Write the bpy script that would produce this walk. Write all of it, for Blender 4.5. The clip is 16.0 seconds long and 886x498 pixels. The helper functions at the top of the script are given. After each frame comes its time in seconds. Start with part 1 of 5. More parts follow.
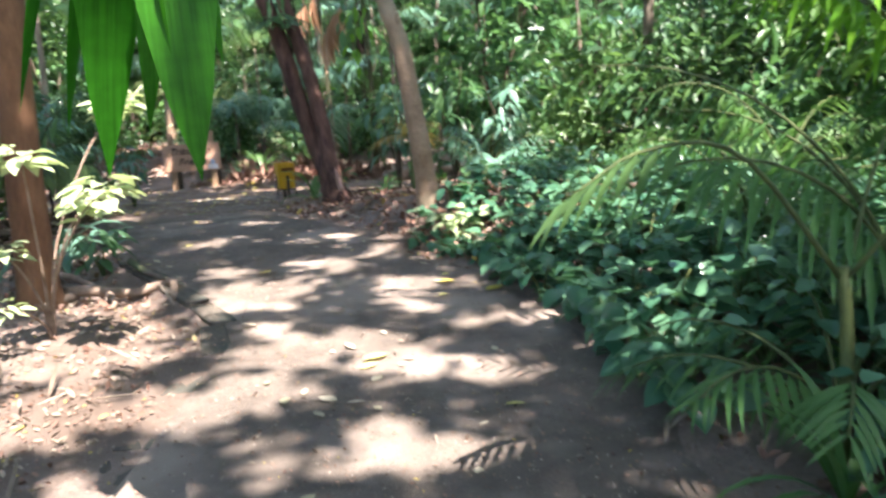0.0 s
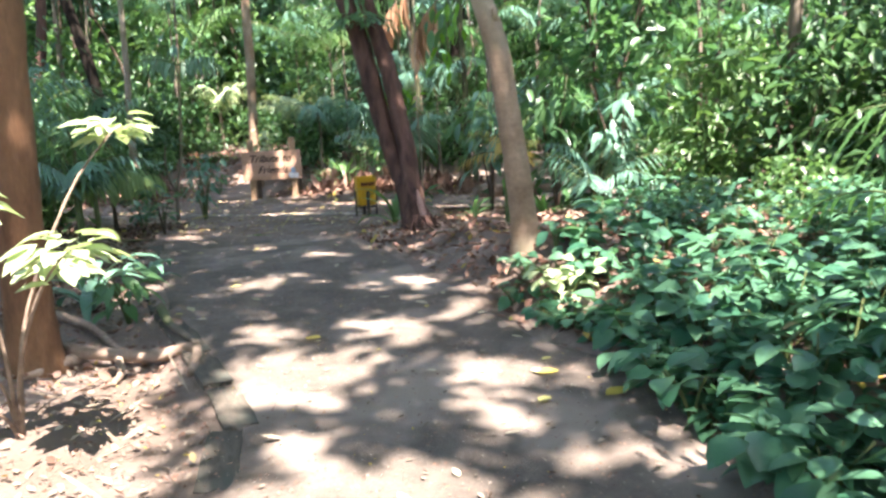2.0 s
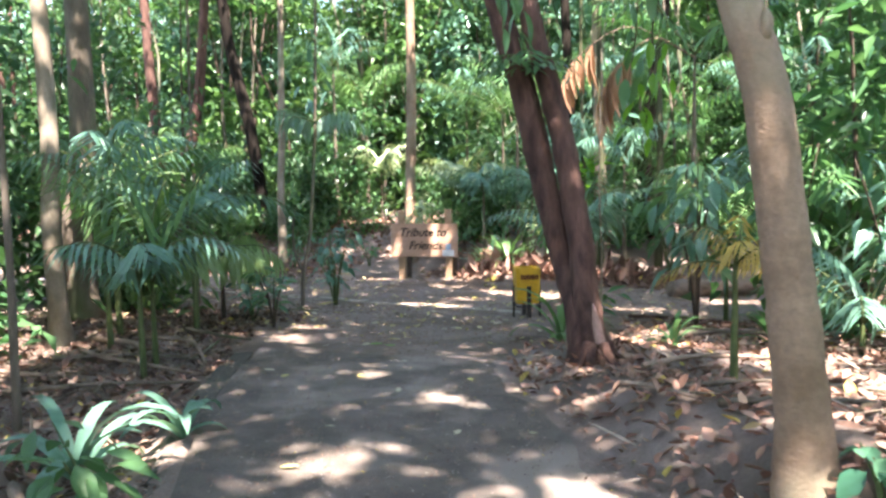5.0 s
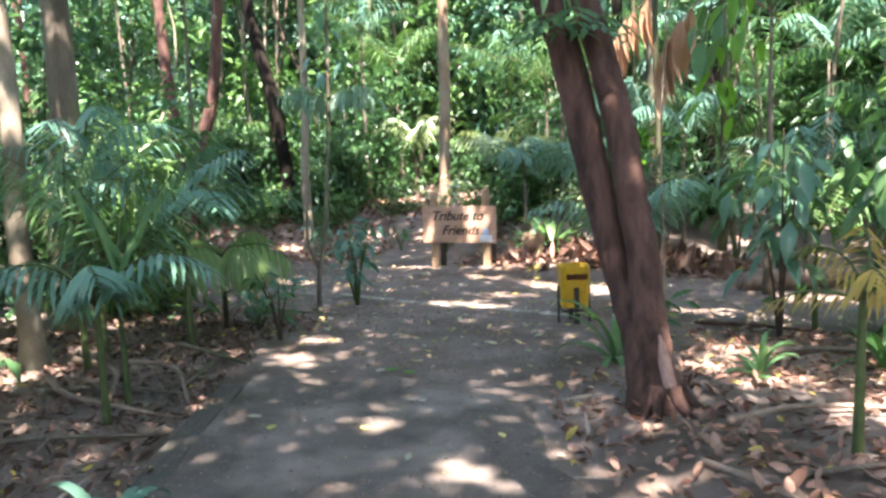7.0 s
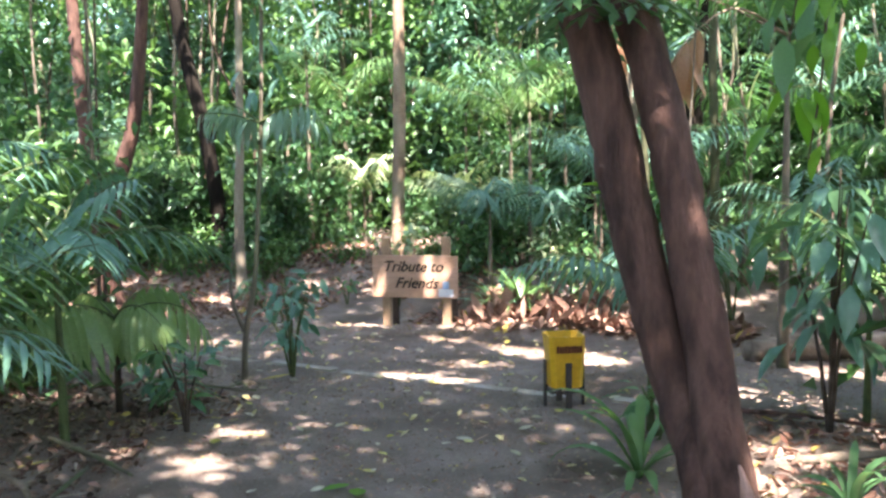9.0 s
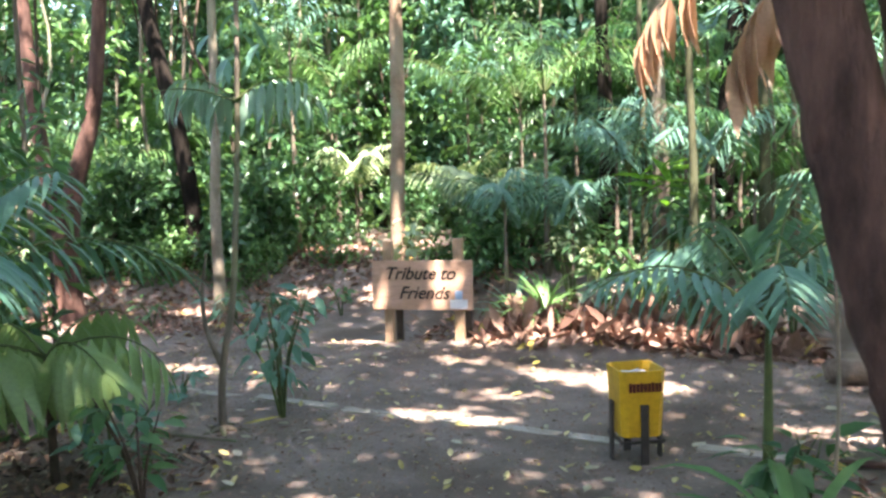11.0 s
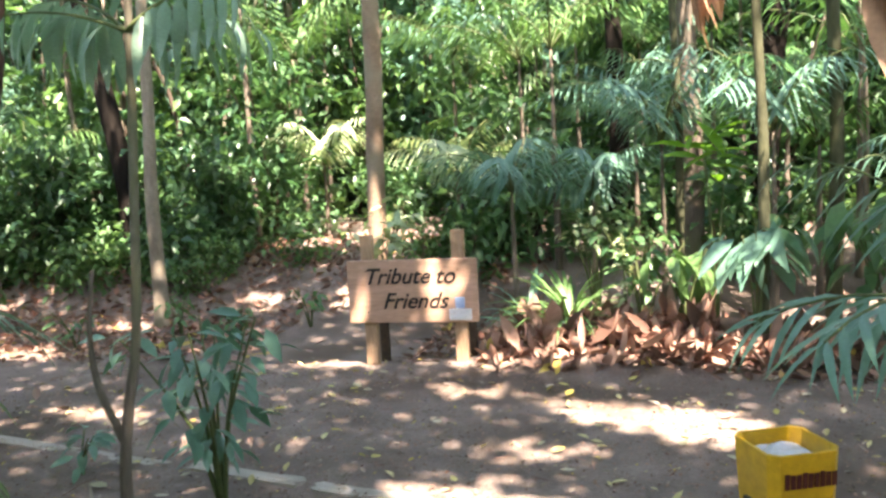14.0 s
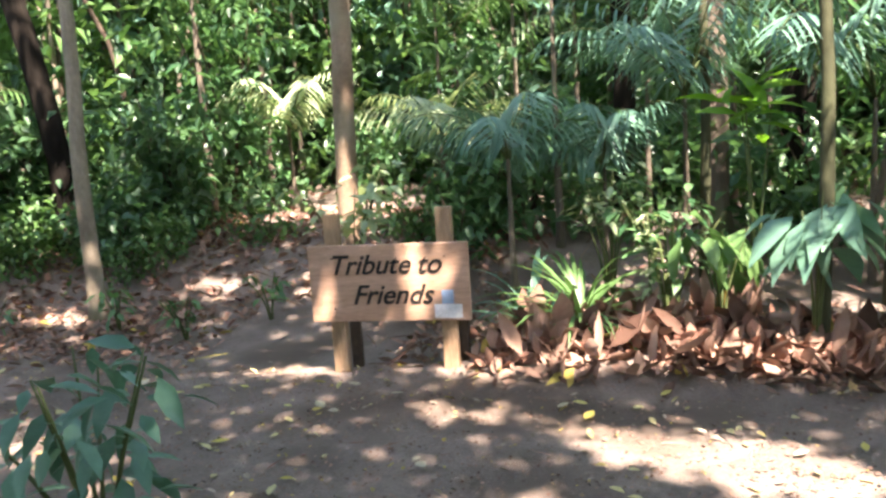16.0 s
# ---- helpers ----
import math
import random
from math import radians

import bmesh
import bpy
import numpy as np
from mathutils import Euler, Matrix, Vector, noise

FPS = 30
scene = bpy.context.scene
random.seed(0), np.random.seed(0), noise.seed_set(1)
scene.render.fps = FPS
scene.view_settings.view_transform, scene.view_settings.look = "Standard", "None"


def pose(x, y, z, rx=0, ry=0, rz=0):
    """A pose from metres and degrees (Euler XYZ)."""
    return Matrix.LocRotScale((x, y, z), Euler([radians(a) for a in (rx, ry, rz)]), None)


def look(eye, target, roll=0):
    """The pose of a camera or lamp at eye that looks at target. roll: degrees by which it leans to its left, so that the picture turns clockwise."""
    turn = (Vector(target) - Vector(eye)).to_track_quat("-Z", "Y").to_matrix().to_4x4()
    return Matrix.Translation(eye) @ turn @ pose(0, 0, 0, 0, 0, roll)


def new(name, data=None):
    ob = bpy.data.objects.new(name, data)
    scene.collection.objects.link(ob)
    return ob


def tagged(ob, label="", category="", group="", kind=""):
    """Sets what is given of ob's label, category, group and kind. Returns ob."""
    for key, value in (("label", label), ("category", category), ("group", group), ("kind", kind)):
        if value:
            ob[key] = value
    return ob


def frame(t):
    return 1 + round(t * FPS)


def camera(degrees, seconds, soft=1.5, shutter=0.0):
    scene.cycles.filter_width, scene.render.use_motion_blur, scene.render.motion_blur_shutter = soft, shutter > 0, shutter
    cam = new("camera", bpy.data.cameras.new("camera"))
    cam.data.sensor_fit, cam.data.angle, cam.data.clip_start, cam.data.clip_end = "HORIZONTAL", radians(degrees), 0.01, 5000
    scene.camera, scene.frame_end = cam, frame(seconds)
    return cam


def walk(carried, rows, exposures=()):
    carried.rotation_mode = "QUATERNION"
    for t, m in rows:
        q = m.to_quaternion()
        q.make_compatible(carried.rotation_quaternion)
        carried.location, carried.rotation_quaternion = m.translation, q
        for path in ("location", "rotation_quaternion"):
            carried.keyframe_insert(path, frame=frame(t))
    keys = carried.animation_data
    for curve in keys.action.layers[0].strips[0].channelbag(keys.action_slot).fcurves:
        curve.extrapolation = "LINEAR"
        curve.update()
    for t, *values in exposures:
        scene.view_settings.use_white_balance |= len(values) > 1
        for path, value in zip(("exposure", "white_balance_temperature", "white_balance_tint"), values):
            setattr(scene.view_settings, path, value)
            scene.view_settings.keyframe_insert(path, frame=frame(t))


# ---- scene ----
cam = camera(57.9, 16.0, 2.7, 0.3)
PATH = [
    (0, (-0.041, -0.044, 1.471), (-0.032, 1.922, 1.103), -3.8),
    (0.5, (0.006, 0.294, 1.554), (-0.169, 2.267, 1.271), -3.1),
    (1, (-0.034, 0.697, 1.627), (-0.169, 2.678, 1.394), -5.3),
    (1.5, (-0.024, 1.084, 1.607), (-0.173, 3.058, 1.324), -4.0),
    (2, (-0.076, 1.507, 1.579), (-0.294, 3.464, 1.228), -3.0),
    (2.5, (-0.092, 1.982, 1.617), (-0.364, 3.919, 1.202), -2.5),
    (3, (-0.096, 2.426, 1.635), (-0.396, 4.357, 1.208), -2.1),
    (3.5, (-0.179, 2.877, 1.685), (-0.538, 4.812, 1.328), -1.9),
    (4, (-0.249, 3.289, 1.657), (-0.704, 5.217, 1.381), -1.2),
    (4.5, (-0.34, 3.7, 1.668), (-0.909, 5.606, 1.46), -0.9),
    (5, (-0.432, 4.156, 1.682), (-1.073, 6.042, 1.501), -1.1),
    (7.3, (-0.843, 5.717, 1.893), (-1.603, 7.547, 1.619), -2.0),
    (7.5, (-0.944, 5.902, 1.866), (-1.695, 7.736, 1.599), -1.2),
    (8, (-1.179, 6.312, 1.816), (-1.886, 8.166, 1.566), 0.5),
    (8.5, (-1.294, 6.684, 1.844), (-1.966, 8.555, 1.628), 0.6),
    (8.7, (-1.348, 6.799, 1.828), (-1.992, 8.685, 1.664), -0.3),
    (10.8, (-2.155, 8.116, 1.801), (-2.722, 10.026, 1.627), -1.9),
    (11, (-2.215, 8.289, 1.795), (-2.795, 10.196, 1.622), -1.8),
    (11.5, (-2.333, 8.575, 1.783), (-2.941, 10.474, 1.62), -1.8),
    (12, (-2.481, 8.902, 1.757), (-3.078, 10.806, 1.611), -2.2),
    (12.5, (-2.623, 9.215, 1.713), (-3.199, 11.123, 1.547), -2.6),
    (13, (-2.727, 9.577, 1.697), (-3.295, 11.485, 1.498), -2.5),
    (13.5, (-2.861, 9.841, 1.71), (-3.417, 11.75, 1.494), -2.9),
    (14, (-2.975, 10.144, 1.731), (-3.491, 12.064, 1.514), -3.2),
    (14.5, (-3.026, 10.519, 1.748), (-3.503, 12.448, 1.522), -3.5),
    (15, (-3.145, 10.821, 1.737), (-3.589, 12.755, 1.486), -3.6),
    (15.5, (-3.247, 11.108, 1.732), (-3.701, 13.033, 1.432), -3.9),
    (16, (-3.319, 11.448, 1.715), (-3.796, 13.366, 1.404), -3.7),
]
walk(cam, [(t, look(eye, target, roll)) for t, eye, target, roll in PATH], [(0.0, 2.64, 6500, 19), (1.2, 2.93, 6550, 18), (3.0, 2.96, 6650, 20), (3.5, 2.93, 6650, 20), (4.0, 3.16, 6600, 20), (4.5, 3.2, 6550, 20), (8.0, 3.26, 6550, 20), (11.0, 3.32, 6650, 20), (13.0, 3.36, 7250, 22), (14.5, 3.26, 7250, 22), (15.2, 3.07, 7150, 22), (16.0, 3.03, 7050, 21)])

# ---- light ----
SUN_DIR = Vector((0.34, -0.52, 1.08)).normalized()   # from the ground towards the sun
sun_data = bpy.data.lights.new("sun", "SUN")
sun_data.energy, sun_data.angle, sun_data.color = 5.0, radians(0.6), (1.0, 0.95, 0.86)
sun = new("sun", sun_data)
sun.matrix_world = look(SUN_DIR * 60, (0, 0, 0))
world = bpy.data.worlds.new("sky")
scene.world = world
world.use_nodes = True
sky = world.node_tree.nodes.new("ShaderNodeTexSky")
sky.sky_type, sky.sun_disc = "NISHITA", False
sky.sun_elevation = math.asin(SUN_DIR.z)
sky.sun_rotation = math.atan2(SUN_DIR.x, SUN_DIR.y)
world.node_tree.nodes["Background"].inputs["Strength"].default_value = 0.125
world.node_tree.links.new(sky.outputs[0], world.node_tree.nodes["Background"].inputs["Color"])

# ---- materials ----


def shader(name, rough=0.8, spec=0.3, metal=0.0):
    m = bpy.data.materials.new(name)
    m.use_nodes = True
    b = m.node_tree.nodes["Principled BSDF"]
    b.inputs["Roughness"].default_value = rough
    b.inputs["Specular IOR Level"].default_value = spec
    b.inputs["Metallic"].default_value = metal
    return m, m.node_tree, b


def noise_node(nt, scale, detail=4.0, rough=0.6, coords=None, stretch=(1, 1, 1)):
    co = nt.nodes.new("ShaderNodeTexCoord")
    mp = nt.nodes.new("ShaderNodeMapping")
    mp.inputs["Scale"].default_value = stretch
    nt.links.new(co.outputs[coords or "Object"], mp.inputs[0])
    n = nt.nodes.new("ShaderNodeTexNoise")
    n.inputs["Scale"].default_value, n.inputs["Detail"].default_value, n.inputs["Roughness"].default_value = scale, detail, rough
    nt.links.new(mp.outputs[0], n.inputs["Vector"])
    return n.outputs["Fac"]


def ramp(nt, fac, *stops):
    r = nt.nodes.new("ShaderNodeValToRGB")
    while len(r.color_ramp.elements) < len(stops):
        r.color_ramp.elements.new(0.5)
    for e, (at, col) in zip(r.color_ramp.elements, stops):
        e.position, e.color = at, (*col, 1)
    nt.links.new(fac, r.inputs[0])
    return r.outputs[0]


def blend(nt, fac, a, b, how="MIX"):
    m = nt.nodes.new("ShaderNodeMix")
    m.data_type, m.blend_type = "RGBA", how
    for sock, v in ((m.inputs[0], fac), (m.inputs[6], a), (m.inputs[7], b)):
        if isinstance(v, (int, float)):
            sock.default_value = v
        elif isinstance(v, tuple):
            sock.default_value = (*v, 1)
        else:
            nt.links.new(v, sock)
    return m.outputs[2]


def bump(nt, b, height, strength, dist=0.02):
    n = nt.nodes.new("ShaderNodeBump")
    n.inputs["Strength"].default_value, n.inputs["Distance"].default_value = strength, dist
    nt.links.new(height, n.inputs["Height"])
    nt.links.new(n.outputs[0], b.inputs["Normal"])


def surface(name, low, high, scale, grain, rough=0.85, spec=0.25, strength=0.5, dist=0.01, metal=0.0, stain=None, stretch=(1, 1, 1), coords=None):
    """A dull surface: two colours mixed by broad noise, broken up by fine grain, with relief."""
    m, nt, b = shader(name, rough, spec, metal)
    broad = noise_node(nt, scale, 5, 0.62, coords, stretch)
    fine = noise_node(nt, grain, 6, 0.7, coords, stretch)
    col = ramp(nt, broad, (0.3, low), (0.7, high))
    col = blend(nt, 0.75, col, ramp(nt, fine, (0.25, (0.45, 0.45, 0.45)), (0.75, (1, 1, 1))), "MULTIPLY")
    if stain:
        patch = noise_node(nt, scale * 0.37, 3, 0.5, coords, stretch)
        col = blend(nt, ramp(nt, patch, (0.5, (0, 0, 0)), (0.64, (1, 1, 1))), col, stain)
    nt.links.new(col, b.inputs["Base Color"])
    bump(nt, b, fine, strength, dist)
    return m


def leaf_material(name, dark, light, rough=0.4, thin=0.35, spec=0.5, whole=False, dry=None, veins=False):
    """A leaf: colour varies from blade to blade, light passes through it."""
    m, nt, b = shader(name, rough, spec)
    if whole:
        rand = nt.nodes.new("ShaderNodeObjectInfo").outputs["Random"]
    else:
        rand = nt.nodes.new("ShaderNodeNewGeometry").outputs["Random Per Island"]
    stops = [(0.0, dark), (0.8, light)]
    if dry:
        stops += [(0.95, light), (0.97, dry)]
    col = ramp(nt, rand, *stops)
    col = blend(nt, 0.5, col, ramp(nt, noise_node(nt, 24, 3), (0.3, (0.6, 0.6, 0.6)), (0.7, (1, 1, 1))), "MULTIPLY")
    if veins:
        rib = noise_node(nt, 1.0, 3, 0.6, stretch=(70, 1.5, 1))
        col = blend(nt, 0.8, col, ramp(nt, rib, (0.35, (0.45, 0.5, 0.4)), (0.6, (1, 1, 1))), "MULTIPLY")
        bump(nt, b, rib, 0.5, 0.01)
    nt.links.new(col, b.inputs["Base Color"])
    t = nt.nodes.new("ShaderNodeBsdfTranslucent")
    nt.links.new(blend(nt, 0.55, col, (0.9, 1.0, 0.4), "MULTIPLY") if not dry else col, t.inputs["Color"])
    gain = nt.nodes.new("ShaderNodeMixShader")
    gain.inputs[0].default_value = thin
    nt.links.new(b.outputs[0], gain.inputs[1])
    nt.links.new(t.outputs[0], gain.inputs[2])
    nt.links.new(gain.outputs[0], nt.nodes["Material Output"].inputs["Surface"])
    return m


SOIL = surface("soil", (0.2, 0.15, 0.12), (0.37, 0.288, 0.238), 1.9, 44, strength=1.0, dist=0.025, stain=(0.14, 0.102, 0.078))
PATH_MAT = surface("trodden_path", (0.13, 0.106, 0.087), (0.245, 0.2, 0.164), 3.4, 70, strength=1.0, dist=0.018, stain=(0.3, 0.243, 0.2))
KERB_MAT = surface("kerb_concrete", (0.38, 0.33, 0.27), (0.52, 0.46, 0.38), 3, 55, strength=0.4, dist=0.005, stain=(0.26, 0.21, 0.17))
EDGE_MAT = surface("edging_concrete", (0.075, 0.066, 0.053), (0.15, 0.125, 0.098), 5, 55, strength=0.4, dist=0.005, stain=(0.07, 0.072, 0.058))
BARK_DARK = surface("dark_red_bark", (0.035, 0.018, 0.014), (0.2, 0.105, 0.078), 7, 30, strength=1.0, dist=0.035, stretch=(1, 1, 0.28))
BARK_TAN = surface("tan_bark", (0.2, 0.13, 0.08), (0.37, 0.26, 0.18), 4, 36, strength=0.7, dist=0.012, stretch=(0.8, 0.8, 0.9), stain=(0.26, 0.22, 0.15))
BARK_ORANGE = surface("orange_brown_bark", (0.13, 0.06, 0.03), (0.29, 0.15, 0.075), 4, 40, strength=0.9, dist=0.015, stretch=(1, 1, 0.35))
BARK_PALE = surface("pale_bark", (0.19, 0.15, 0.105), (0.37, 0.31, 0.23), 3, 30, strength=0.6, dist=0.01, stretch=(1, 1, 0.5), stain=(0.2, 0.2, 0.13))
# Near black: the shade of the wood is put into this bark's colour.
BARK_SHADED = surface("shaded_dark_bark", (0.008, 0.007, 0.006), (0.03, 0.024, 0.019), 4, 30, rough=0.95, spec=0.05, strength=0.9, dist=0.015, stretch=(1, 1, 0.3))
BARK_GREY = surface("grey_brown_bark", (0.1, 0.08, 0.058), (0.24, 0.195, 0.145), 4, 34, strength=0.9, dist=0.015, stretch=(1, 1, 0.35), stain=(0.11, 0.125, 0.06))
BARK_MOSS = surface("mossy_bark", (0.035, 0.04, 0.02), (0.1, 0.1, 0.05), 4, 34, strength=0.8, dist=0.012, stretch=(1, 1, 0.35), stain=(0.05, 0.075, 0.025))
DEAD_WOOD = surface("dead_wood", (0.15, 0.1, 0.07), (0.42, 0.31, 0.23), 7, 40, strength=0.9, dist=0.01, stretch=(0.4, 1, 1))
SUNLIT_BARK = surface("sunlit_bark", (0.3, 0.17, 0.13), (0.5, 0.31, 0.25), 6, 40, strength=0.5, dist=0.008, stretch=(1, 1, 0.3))
STEM = surface("green_stem", (0.05, 0.075, 0.025), (0.12, 0.15, 0.05), 8, 60, rough=0.6, strength=0.3)
STEM_DARK = surface("dark_stem", (0.05, 0.035, 0.025), (0.12, 0.085, 0.06), 8, 60, strength=0.5)

LEAF = leaf_material("leaf_mid_green", (0.045, 0.13, 0.055), (0.12, 0.25, 0.1), thin=0.45, rough=0.34)
LEAF_FAR = leaf_material("leaf_forest", (0.035, 0.1, 0.05), (0.11, 0.215, 0.095), thin=0.45, rough=0.34)
LEAF_LIGHT = leaf_material("leaf_light_green", (0.055, 0.145, 0.045), (0.14, 0.26, 0.085), thin=0.4)
LEAF_BLUE = leaf_material("leaf_blue_green", (0.075, 0.185, 0.125), (0.16, 0.31, 0.22), rough=0.3, thin=0.32)
LEAF_PALEBLUE = leaf_material("leaf_pale_blue_green", (0.16, 0.29, 0.2), (0.27, 0.42, 0.31), rough=0.3, thin=0.4)
LEAF_BED = leaf_material("leaf_bed_green", (0.035, 0.125, 0.07), (0.12, 0.27, 0.15), whole=True, thin=0.35, rough=0.28)
LEAF_BED_FAR = leaf_material("leaf_bed_blue_green", (0.035, 0.125, 0.07), (0.12, 0.27, 0.15), thin=0.35, rough=0.28)
LEAF_PALM = leaf_material("palm_green", (0.04, 0.13, 0.04), (0.11, 0.25, 0.075), rough=0.36, thin=0.4)
LEAF_BRIGHT = leaf_material("leaf_fresh_green", (0.08, 0.24, 0.02), (0.16, 0.36, 0.03), thin=0.5)
LEAF_LIME = leaf_material("leaf_yellow_green", (0.13, 0.25, 0.07), (0.27, 0.39, 0.14), thin=0.4, dry=(0.45, 0.42, 0.08))
LEAF_HANG = leaf_material("leaf_deep_green", (0.02, 0.15, 0.008), (0.06, 0.3, 0.015), rough=0.45, thin=0.6, spec=0.25, whole=True, veins=True)
# Bleached green: the glare of full sun is put into the leaf colour.
LEAF_SUNLIT = leaf_material("leaf_sunlit_pale", (0.3, 0.4, 0.2), (0.46, 0.55, 0.32), thin=0.35)
LEAF_YELLOW = leaf_material("leaf_golden", (0.3, 0.25, 0.05), (0.5, 0.38, 0.1), thin=0.35, dry=(0.35, 0.2, 0.05))
LITTER = leaf_material("dry_leaf", (0.11, 0.058, 0.04), (0.36, 0.225, 0.165), rough=0.75, thin=0.12, spec=0.2, dry=(0.5, 0.38, 0.1))
# Dark leaf tone: the verge's shade is put into the litter colour.
LITTER_SHADE = leaf_material("shade_dark_leaf", (0.045, 0.028, 0.02), (0.16, 0.1, 0.075), rough=0.8, thin=0.05, spec=0.2)
LITTER_RED = leaf_material("dry_leaf_red", (0.12, 0.045, 0.028), (0.44, 0.25, 0.18), rough=0.75, thin=0.12, spec=0.2, dry=(0.5, 0.33, 0.22))
LITTER_GROUND = leaf_material("dry_leaf_grey", (0.16, 0.125, 0.09), (0.36, 0.29, 0.22), rough=0.8, thin=0.08, spec=0.2, dry=(0.45, 0.36, 0.1))
LITTER_YELLOW = leaf_material("dry_leaf_yellow", (0.34, 0.27, 0.1), (0.6, 0.52, 0.26), rough=0.7, thin=0.12, spec=0.2, dry=(0.5, 0.42, 0.3))
FALLEN_GRIT = leaf_material("pale_grit", (0.2, 0.165, 0.13), (0.45, 0.38, 0.31), rough=0.85, thin=0.02, spec=0.2)
FALLEN_YELLOW = leaf_material("fallen_yellow", (0.5, 0.38, 0.06), (0.62, 0.56, 0.2), rough=0.6, thin=0.15, whole=True)
FALLEN_PALE = leaf_material("fallen_pale", (0.36, 0.33, 0.2), (0.55, 0.48, 0.35), rough=0.6, thin=0.15, whole=True)
DEAD_FROND = leaf_material("dead_frond", (0.28, 0.14, 0.07), (0.5, 0.29, 0.18), rough=0.7, thin=0.3)

# ---- mesh tools ----


def mesh_of(name, verts, faces, material, smooth=True):
    me = bpy.data.meshes.new(name)
    me.from_pydata(np.asarray(verts, float).tolist(), [], [tuple(int(i) for i in f) for f in faces] if not isinstance(faces, np.ndarray) else faces.tolist())
    me.materials.append(material)
    me.polygons.foreach_set("use_smooth", [smooth] * len(me.polygons))
    me.update()
    return me


def joined(pieces):
    """Several (verts, faces) with faces of one size as one."""
    vs, fs, n = [], [], 0
    for v, f in pieces:
        vs.append(v), fs.extend([[int(i) + n for i in face] for face in f])
        n += len(v)
    return np.concatenate(vs), fs


def part(name, data, material, parent, label="", at=None):
    """One mesh object under a thing or a part. data: a mesh, (verts, faces) or a bmesh."""
    if isinstance(data, bmesh.types.BMesh):
        me = bpy.data.meshes.new(name)
        data.to_mesh(me), data.free()
        me.materials.append(material)
    elif isinstance(data, bpy.types.Mesh):
        me = data
    else:
        me = mesh_of(name, *data, material)
    ob = new(name, me)
    ob.parent = parent
    if at is not None:
        ob.matrix_local = at
    if label:
        ob["label"] = label
    return ob


def thing(name, label, category, at, group="", kind=""):
    ob = new(name)
    ob.empty_display_size = 0.1
    ob.matrix_world = at
    return tagged(ob, label, category, group, kind)


def tube(points, radii, sides=8, ripple=0.0, seed=0, cap=True):
    """A tapered round limb along a line of points."""
    rng = np.random.default_rng(seed)
    pts, n = np.asarray(points, float), len(points)
    way = np.gradient(pts, axis=0)
    way /= np.linalg.norm(way, axis=1)[:, None] + 1e-9
    side = np.cross(way, (0.31, 0.95, 0.05))
    side /= np.linalg.norm(side, axis=1)[:, None] + 1e-9
    other = np.cross(way, side)
    a = np.linspace(0, 2 * np.pi, sides, endpoint=False)
    lobes = 1 + ripple * (0.6 * np.sin(2 * a + rng.uniform(0, 6)) + 0.4 * np.sin(3 * a + rng.uniform(0, 6)))
    r = np.asarray(radii, float)[:, None] * lobes[None] * (1 + ripple * 0.5 * rng.normal(size=(n, sides)))
    v = pts[:, None] + r[..., None] * (np.cos(a)[None, :, None] * side[:, None] + np.sin(a)[None, :, None] * other[:, None])
    i = np.arange(n - 1)[:, None] * sides + np.arange(sides)[None]
    j = np.arange(n - 1)[:, None] * sides + (np.arange(sides)[None] + 1) % sides
    f = np.stack([i, j, j + sides, i + sides], -1).reshape(-1, 4).tolist()
    if cap:
        f += [list(range(sides))[::-1], list(range((n - 1) * sides, n * sides))]
    return v.reshape(-1, 3), f


def curve_line(points, steps):
    """A smooth line through points."""
    p = np.asarray(points, float)
    t = np.linspace(0, len(p) - 1, steps)
    i = np.clip(t.astype(int), 0, len(p) - 2)
    u = (t - i)[:, None]
    ext = np.vstack([2 * p[0] - p[1], p, 2 * p[-1] - p[-2]])
    a, b, c, d = ext[i], ext[i + 1], ext[i + 2], ext[i + 3]
    return 0.5 * (2 * b + (c - a) * u + (2 * a - 5 * b + 4 * c - d) * u**2 + (3 * b - a - 3 * c + d) * u**3)


def blade(length, width, segs=3, fold=0.12, droop=0.15, widest=0.4, blunt=0.0):
    """A leaf along +y, its face up: folded on the midrib, its tip hanging."""
    s = np.linspace(0, 1, segs + 1)
    w = np.where(s < widest, np.sin(s / widest * np.pi / 2), np.cos((s - widest) / (1 - widest) * np.pi / 2))
    w = np.maximum(w, blunt * (s > 0.02)) * width / 2
    y, z = s * length, -droop * length * s**2
    v = np.stack([np.stack([-w, y, z + fold * w * 2], -1), np.stack([0 * w, y, z], -1), np.stack([w, y, z + fold * w * 2], -1)], 1).reshape(-1, 3)
    f = []
    for i in range(segs):
        for c in (0, 1):
            a = 3 * i + c
            f.append([a, a + 1, a + 4, a + 3])
    return v, f


SMALL_LEAF = (np.array([[0, 0, 0], [-0.5, 0.45, 0.12], [0, 1, -0.12], [0.5, 0.45, 0.12]], float), np.array([[0, 2, 1], [0, 3, 2]]))


def turns(yaw, pitch, roll):
    """Turn matrices, many at once: roll about y, then pitch about x, then yaw about z."""
    ca, sa, cb, sb, cc, sc = np.cos(pitch), np.sin(pitch), np.cos(roll), np.sin(roll), np.cos(yaw), np.sin(yaw)
    o, l = 0 * ca, 0 * ca + 1
    rx = np.stack([l, o, o, o, ca, -sa, o, sa, ca], -1).reshape(-1, 3, 3)
    ry = np.stack([cb, o, sb, o, l, o, -sb, o, cb], -1).reshape(-1, 3, 3)
    rz = np.stack([cc, -sc, o, sc, cc, o, o, o, l], -1).reshape(-1, 3, 3)
    return rz @ rx @ ry


